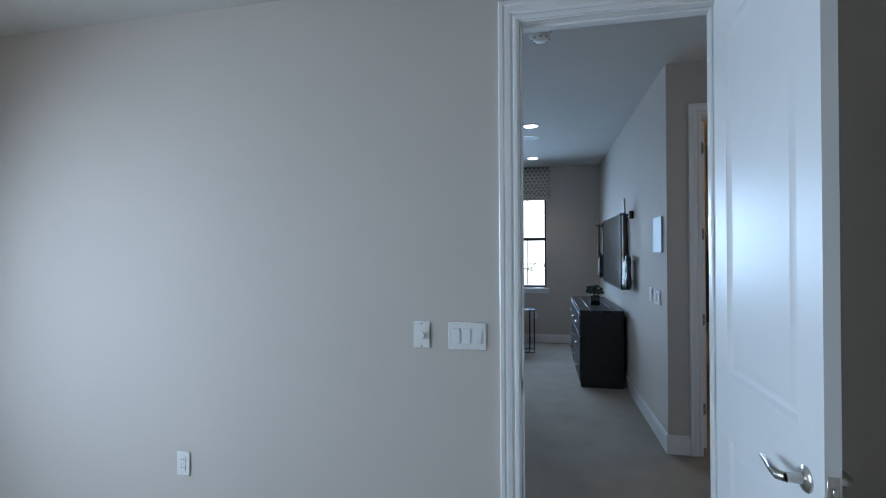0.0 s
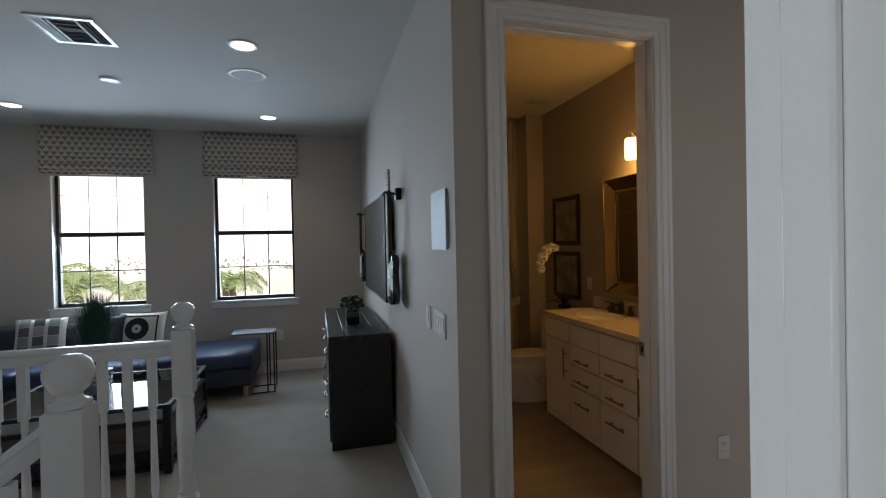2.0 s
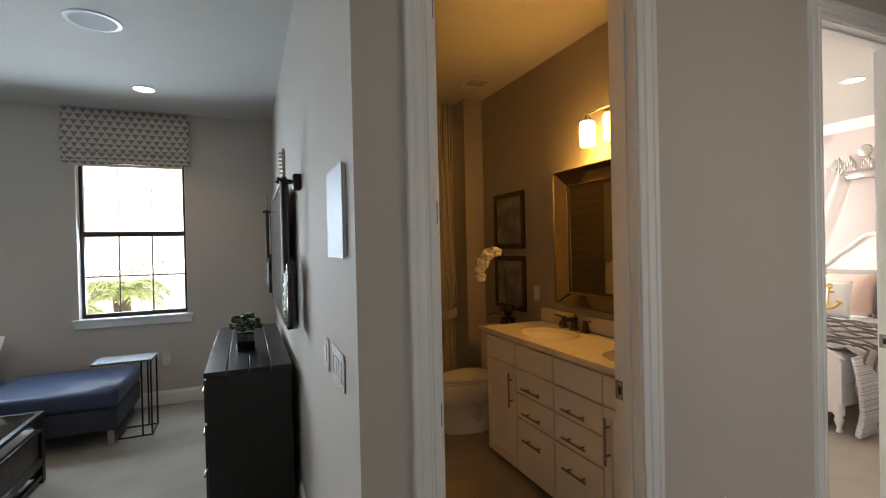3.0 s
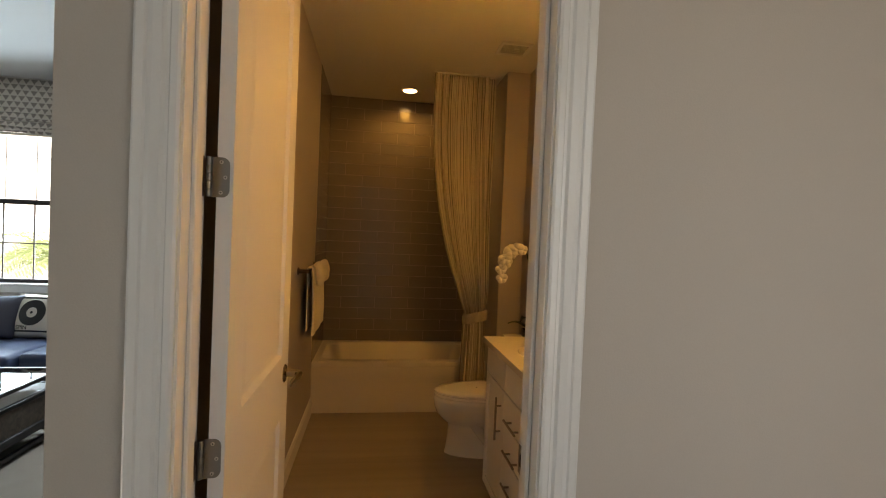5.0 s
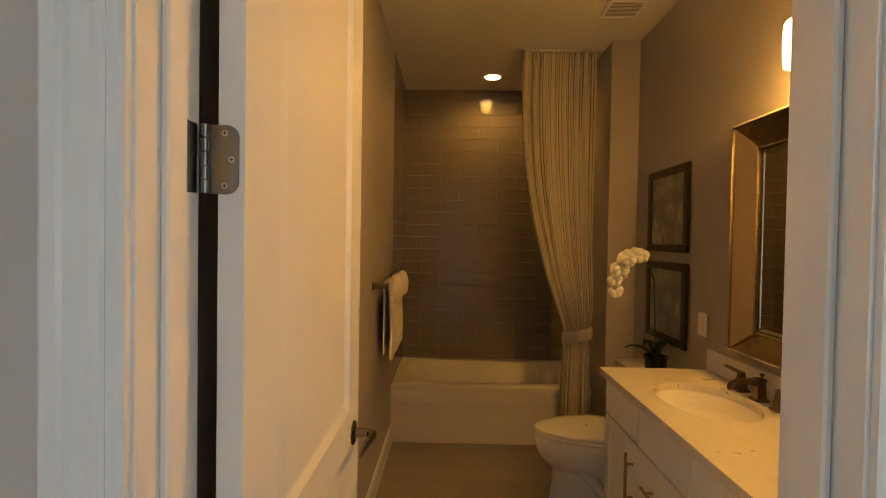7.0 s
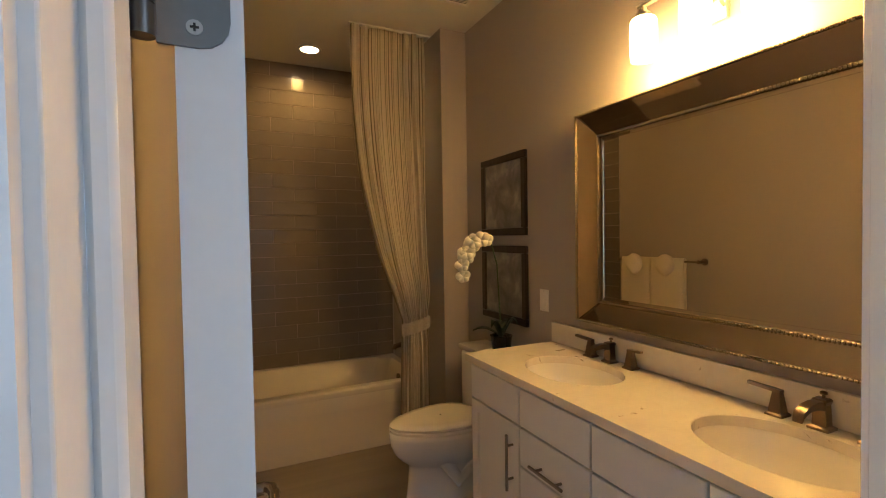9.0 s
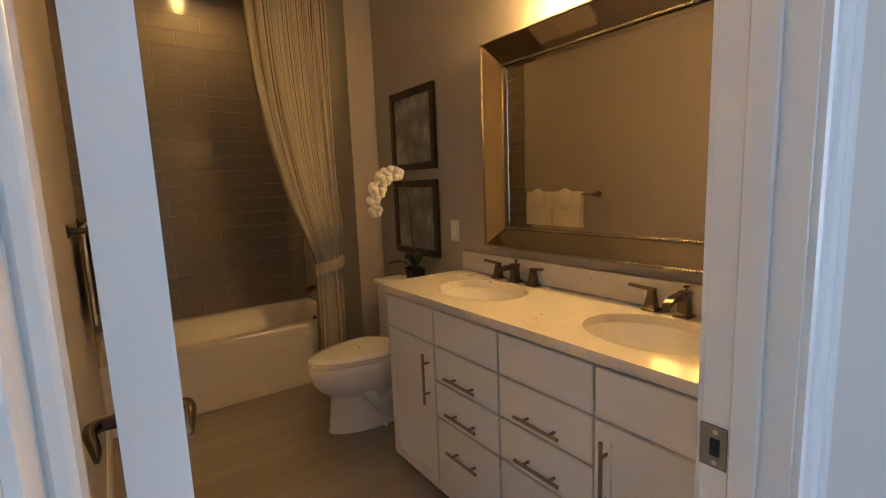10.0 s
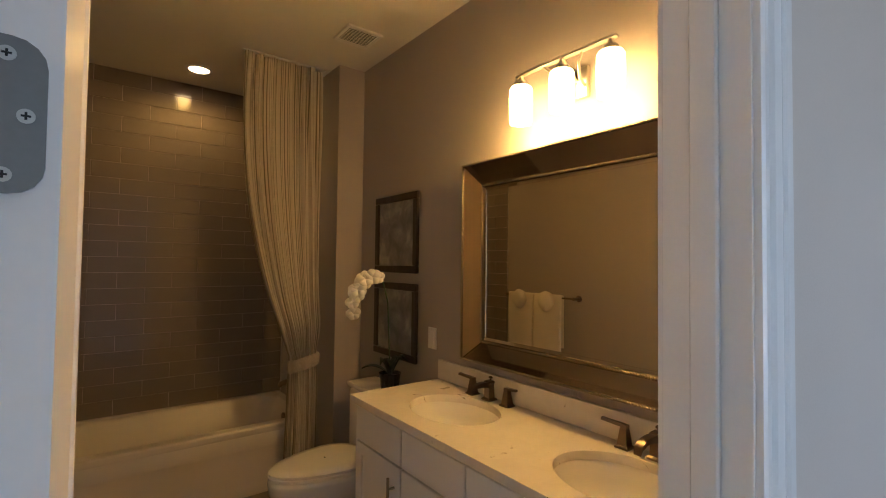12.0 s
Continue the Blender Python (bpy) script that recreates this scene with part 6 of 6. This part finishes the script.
def bed():
    x0, x1, y0, y1 = 5.03, 7.16, 4.81, 6.35
    cy = (y0 + y1) / 2
    t = thing("bed", ((x0 + x1) / 2, cy, 0), "white carved bed made up with grey and blush bedding", "bed")
    bm = bmesh.new()
    out = [(y0 + 0.02, 0.145), (y1 - 0.02, 0.145)] + [(y1 - 0.02 - (y1 - y0 - 0.04) * k / 24, 0.56 + 0.10 * math.sin(math.pi * k / 24) ** 0.5 * (1 + 0.25 * math.cos(4 * math.pi * k / 24))) for k in range(25)]
    ring(bm, [[(x, y, z) for y, z in out] for x in (x0, x0 + 0.045)])
    fb = part("footboard", bm, WHITEPAINT, t, "white curved footboard", smooth=30)
    part("moulding", one(tube, [(x0 - 0.004, y, z + 0.004) for y, z in out[2:]], 0.018, 10), WHITEPAINT, fb)
    for y in (y0 + 0.05, y1 - 0.05):
        part("leg", one(lathe, x0 + 0.022, y, [(0.018, 0.0), (0.022, 0.015), (0.014, 0.035), (0.024, 0.065), (0.032, 0.095), (0.022, 0.12), (0.036, 0.14), (0.036, 0.23)], 18), WHITEPAINT, t, "white turned leg")
    part("side_rail", boxes((x0 + 0.045, x1, y0 + 0.02, y0 + 0.05, 0.20, 0.36, 0.004)), WHITEPAINT, t)
    part("side_rail", boxes((x0 + 0.045, x1, y1 - 0.05, y1 - 0.02, 0.20, 0.36, 0.004)), WHITEPAINT, t)
    part("mattress", one(box, x0 + 0.05, x1, y0 + 0.03, y1 - 0.03, 0.30, 0.60, 0.05, 3), WHITECLOTH, t)
    bm = bmesh.new()
    top = [(y1 - 0.06 - (y1 - y0 - 0.12) * k / 40, 1.10 + 0.40 * math.sin(math.pi * k / 40) ** 3 + 0.015 * math.cos(8 * math.pi * k / 40)) for k in range(41)]
    ring(bm, [[(x, y, z) for y, z in [(y0 + 0.06, 0.3), (y1 - 0.06, 0.3)] + top] for x in (x1, x1 + 0.05)])
    hb = part("headboard", bm, WHITEPAINT, t, "white carved headboard")
    part("carved_edge", one(tube, [(x1 - 0.006, y, z) for y, z in top], 0.024, 10), WHITEPAINT, hb)
    bm = bmesh.new()
    nx, ny = 36, 30
    vs = {}
    for i in range(nx + 1):
        for j in range(ny + 1):
            x = x0 + 0.06 + 1.35 * i / nx
            s = j / ny * 2.0
            y = y0 - 0.03 + max(0.0, s - 0.42)
            z = 0.62 if s > 0.42 else 0.62 - (0.42 - s)
            ruff = 0.018 * math.sin(x * 24 + s * 9) + 0.014 * math.sin(s * 30 + x * 5)
            vs[i, j] = bm.verts.new((x + 0.02 * math.sin(s * 8), y - (0.03 + ruff if s < 0.42 else 0), z + (ruff * 1.2 if s >= 0.42 else 0) + 0.012))
    for i in range(nx):
        for j in range(ny):
            bm.faces.new((vs[i, j], vs[i + 1, j], vs[i + 1, j + 1], vs[i, j + 1]))
    for k in range(11):
        rx = x0 + 0.10 + k * 0.118
        pts = []
        for j in range(61):
            sl = 0.10 + 1.75 * j / 60
            wob = 0.032 * math.sin(sl * 17 + k * 1.9) + 0.014 * math.sin(sl * 37 + k)
            pts.append((rx + wob, y0 - 0.03 + max(0.0, sl - 0.42) - (0.062 if sl < 0.42 else 0.0), (0.668 if sl > 0.42 else 0.668 - (0.42 - sl)) + 0.008 * math.sin(sl * 23 + k)))
        part("ruffle", one(tube, pts, 0.010, 6), RUFFLE, t, "brown-edged ruffle sewn on the quilt")
    ob = part("quilt", bm, GREYCLOTH, t, "ruffled grey quilt", smooth=180)
    ob.modifiers.new("thickness", "SOLIDIFY").thickness = 0.012
    bm = bmesh.new()
    uvl = bm.loops.layers.uv.new("UVMap")
    rows = []
    for k in range(60):
        u = k / 59
        w = 0.012 * math.sin(k * 0.9)
        rows.append([(x0 - 0.06 + a + (b - a) * u, y0 - 0.075 - w * (1 + q) - d, 0.60 - 0.575 * q) for q, a, b, d in ((0, 0.02, 0.12, 0.0), (0.2, 0.0, 0.22, 0.03), (0.45, 0.0, 0.30, 0.05), (0.7, 0.02, 0.29, 0.05), (0.88, 0.06, 0.22, 0.02), (0.92, 0.03, 0.24, 0.025), (1.0, 0.0, 0.26, 0.03))])
    vs = [[bm.verts.new(p) for p in r] for r in rows]
    for a in range(59):
        for b in range(6):
            f = bm.faces.new((vs[a][b], vs[a + 1][b], vs[a + 1][b + 1], vs[a][b + 1]))
            for lp, (i, j) in zip(f.loops, ((a, b), (a + 1, b), (a + 1, b + 1), (a, b + 1))):
                lp[uvl].uv = (i / 59, j / 6)
    part("throw", bm, TICKING, t, "striped throw hanging over the side", smooth=180).modifiers.new("thickness", "SOLIDIFY").thickness = 0.006
    return cy


bcy = bed()
for c, size, rot, m, label in (((6.98, 5.75, 0.90), (0.34, 0.25, 0.09), (70, 0, -82), GREYCLOTH, "grey pillow against the headboard"), ((6.74, 5.62, 0.885), (0.23, 0.23, 0.10), (70, 0, -84), PINKCLOTH, "fluffy blush pillow on the bed"),
                               ((6.78, 5.16, 0.86), (0.23, 0.21, 0.09), (70, 0, -88), RUFFLE, "grey ruffled pillow on the bed"), ((6.45, 5.62, 0.855), (0.17, 0.20, 0.08), (72, 0, -80), WHITECLOTH, "white pillow with a gold anchor")):
    bm = bmesh.new()
    cushion(bm, c, size, rot)
    solid("bed_pillow", bm, m, label, "pillow", "bed pillows", smooth=180)
bm = bmesh.new()
mm = pose(6.45, 5.62, 0.855, 72, 0, -80)


def sewn(u, v):
    return mm @ Vector((u, v, face(u, v, (0.17, 0.20, 0.08)) + 0.006))


tube(bm, [sewn(0, -0.115 + 0.02 * k) for k in range(11)], 0.012, 8)
tube(bm, [sewn(-0.05 + 0.02 * k, 0.055) for k in range(6)], 0.010, 8)
tube(bm, [sewn(0.105 * math.sin(a), -0.015 - 0.105 * math.cos(a)) for a in [-1.25 + 0.25 * k for k in range(11)]], 0.013, 8)
tube(bm, [sewn(0.024 * math.sin(a), 0.112 + 0.024 * math.cos(a)) for a in [0.52 * k for k in range(13)]], 0.008, 8)
for w in (-1, 1):
    tube(bm, [sewn(w * 0.125, -0.065), sewn(w * 0.102, -0.045), sewn(w * 0.072, -0.035)], [0.006, 0.016, 0.006], 8)
solid("pillow_anchor", bm, GOLD, "gold sequin anchor sewn on the white pillow", "pillow")

# bed crown with sheer drapes on the headboard wall
t = thing("crown_ornament", (7.35, 5.62, 2.12), "ornate silver corona with leaf crests above the bed", "ornament")
bm = bmesh.new()
ring(bm, [[(7.45 - r * math.cos(a), 5.62 + 0.42 * math.sin(a) * r / 0.30, z) for a in [math.pi * (k / 24 - 0.5) for k in range(25)]] for r, z in ((0.28, 2.12), (0.30, 2.14), (0.30, 2.20), (0.28, 2.22))], False, False, False)
part("band", bm, SILVERLEAF, t, smooth=60).modifiers.new("thickness", "SOLIDIFY").thickness = 0.02
for k in range(9):
    a = math.pi * (k / 8 - 0.5)
    cx, cy = 7.45 - 0.30 * math.cos(a), 5.62 + 0.42 * math.sin(a)
    bm = bmesh.new()
    for j in range(5):
        ball(bm, (cx, cy + (j - 2) * 0.022, 2.28 + 0.035 * (2 - abs(j - 2))), 0.014, 0.014, 0.055, 8, 6)
    part("leaf_crest", bm, SILVERLEAF, t, smooth=180)
part("roundel", one(lathe_x, 7.13, 5.62, 2.42, -1, ((0.07, 0), (0.06, 0.02), (0.02, 0.03))), SILVERLEAF, t)
for s in (1, -1):
    bm = bmesh.new()
    rows = []
    for k in range(14):
        q = k / 13
        cx, cy, z = 7.22 - 0.12 * math.sin(q * 2), 5.62 + s * (0.30 + 0.52 * q ** 1.2), 2.12 - 1.45 * q ** 1.05
        rows.append([(cx + 0.03 * math.sin(i * 1.3) - 0.01 * i, cy + s * (i - 6) * 0.022 * (1 + q), z + 0.02 * i * (1 - q)) for i in range(13)])
    ring(bm, rows, False, False, False)
    part("sheer_drape", bm, SHEER, t, "sheer white voile swept aside", smooth=180)
t = thing("window_curtain", (7.40, 6.62, 0), "grey satin curtain on a silver rod", "curtain")
bm = bmesh.new()
ring(bm, [[(7.38 + 0.03 * math.sin(i * 1.15), 6.42 + 0.45 * i / 40, z) for i in range(41)] for z in (0.02, 1.2, 2.58)], False, False, False)
part("drape", bm, mat("grey_satin", (0.40, 0.40, 0.43), 0.45, var=0.05), t, smooth=180).modifiers.new("thickness", "SOLIDIFY").thickness = 0.004
part("rod", one(tube, [(7.38, 6.25, 2.64), (7.38, 7.6, 2.64)], 0.013, 10), SILVERLEAF, t)
part("finial", one(ball, (7.38, 6.21, 2.64), 0.035, 0.045, 0.035), SILVERLEAF, t)
CROWN = [(0.0, 0.0), (0.0, -0.11), (0.012, -0.115), (0.022, -0.09), (0.05, -0.05), (0.075, -0.02), (0.085, -0.010), (0.085, 0.0)]
bm = bmesh.new()
ring(bm, [[(7.45 - u, y, CH + v) for u, v in CROWN] for y in (BS, YN)])
solid("trim_crown_moulding", bm, TRIM, "white crown moulding in the bedroom", "crown moulding", kind="structure", smooth=30)

# ---- outside the windows ----
GROUND = mat("pale_sunlit_ground", (0.74, 0.72, 0.66), 0.95, var=0.12, scale=0.3, grain=0.5, gscale=8)
PALM = mat("palm_frond", (0.38, 0.50, 0.20), 0.5, var=0.35, scale=4)
BARK = mat("palm_trunk", (0.20, 0.16, 0.12), 0.9, var=0.25, scale=12, grain=0.8, gscale=40)
# pale grey-green: distance haze over the far woods is mixed into the leaf colour
SHRUB = mat("haze_paled_leaf", (0.46, 0.50, 0.42), 0.7, var=0.25, scale=3)
HAZE = glow("bright_hazy_sky", (1.0, 1.0, 1.0), 3.0)
solid("ground", boxes((-400, 400, -300, 900, -3.6, -3.4)), GROUND, "pale sunlit ground around the house", "ground", kind="structure")


def palm(x, y, top, spread, seed):
    rnd = random.Random(seed)
    t = thing("palm_tree", (x, y, -3.4), "green palm tree with arching fronds", "palm", "palms")
    part("trunk", one(tube, [(x, y, -3.4), (x + 0.1, y, (top - 3.4) / 2), (x, y, top)], [0.20, 0.15, 0.13], 12), BARK, t)
    for k in range(17):
        a = k * 2.399 + rnd.uniform(-0.2, 0.2)
        ln, lift = spread * rnd.uniform(0.8, 1.1), rnd.uniform(0.4, 1.5)
        bm = bmesh.new()
        spine = []
        for q in [i / 12 for i in range(13)]:
            d = ln * q
            spine.append(Vector((x + d * math.cos(a), y + d * math.sin(a), top + ln * (lift * q - (0.35 + lift * 0.75) * q * q))))
        tube(bm, spine, [0.02 * (1 - 0.8 * i / 12) for i in range(13)], 5)
        side = Vector((-math.sin(a), math.cos(a), 0))
        for i in range(1, 13):
            for f in (0.0, 0.5):
                p = spine[i].lerp(spine[i - 1], f)
                w = 0.42 * spread / 1.6 * math.sin(math.pi * (0.12 + 0.85 * i / 13))
                fwd = (spine[i] - spine[i - 1]).normalized()
                for s in (-1, 1):
                    tip = p + side * s * w + fwd * w * 0.7 + Vector((0, 0, -0.25 * w + rnd.uniform(-0.05, 0.05)))
                    b0, b1 = p - fwd * 0.022, p + fwd * 0.022
                    mid = p.lerp(tip, 0.5) + Vector((0, 0, 0.04))
                    vs = [bm.verts.new(v) for v in (b0, mid - fwd * 0.02, tip, mid + fwd * 0.02)]
                    bm.faces.new(vs)
        part("frond", bm, PALM, t, smooth=180)


palm(-1.15, 12.6, 0.72, 0.72, 1)
palm(-3.9, 12.6, 0.7, 1.2, 2)
palm(-2.6, 13.5, 0.35, 1.1, 3)
palm(0.9, 16.5, -0.6, 1.3, 4)
palm(-6.2, 16.0, 0.6, 1.8, 5)


def shrub_row():
    rnd = random.Random(11)
    bm = bmesh.new()
    for k in range(700):
        x = rnd.uniform(-60, 30)
        y = rnd.uniform(108, 118)
        h = 1.6 + 0.9 * math.sin(x * 0.31) + 0.6 * math.sin(x * 0.83 + 2)
        z = -3.4 + rnd.random() ** 0.7 * (h + 0.6)
        s = rnd.uniform(0.25, 0.6)
        d = Vector((rnd.uniform(-1, 1), rnd.uniform(-1, 1), rnd.uniform(-1, 1))).normalized()
        e = d.orthogonal().normalized()
        f = d.cross(e)
        vs = [bm.verts.new(Vector((x, y, z)) + p * s) for p in (e, f * 0.6, -e, -f * 0.6)]
        bm.faces.new(vs)
    solid("far_woods", bm, SHRUB, "far line of green trees beyond the houses, haze painted into their colour", "trees", kind="stuff")


shrub_row()
solid("backdrop", boxes((-260, 220, 130, 130.5, -3.4, 150)), HAZE, "bright white hazy sky", "sky", kind="structure")

# ---- tiles of the bath alcove ----
back = bpy.data.objects["wall_bath_north"]
full = tile_mesh(TW)


def lay_tiles(parent, length, place, start_z, rows):
    cut = {}
    for r in range(rows):
        z = start_z + r * (TH + TG) + TH / 2
        u = -(TW / 2 if r % 2 else 0)
        while u < length:
            a, b = max(u, 0), min(u + TW, length)
            w = b - a
            if w > 0.02:
                key = round(w, 3)
                me = full if abs(w - TW) < 1e-6 else cut.setdefault(key, None) or tile_mesh(w)
                if key in cut:
                    cut[key] = me
                ob = new("tile", me)
                ob.matrix_world = place((a + b) / 2, z)
                ob.parent = parent
                ob.matrix_parent_inverse = parent.matrix_world.inverted()
            u += TW + TG


bpy.context.view_layer.update()
lay_tiles(back, 2.79 - BW - 0.002, lambda u, z: pose(BW + u, BB, z), 0.438, 23)
wside = wall("wall_bath_tile_west", [(BW + 0.004, BW + 0.006, 6.87, BB, 0, CH)], GROUT, "tiled end wall of the bath alcove")
bpy.context.view_layer.update()
lay_tiles(wside, BB - 6.87 - 0.008, lambda u, z: pose(BW + 0.006, 6.87 + u, z, 0, 0, 90), 0.438, 23)
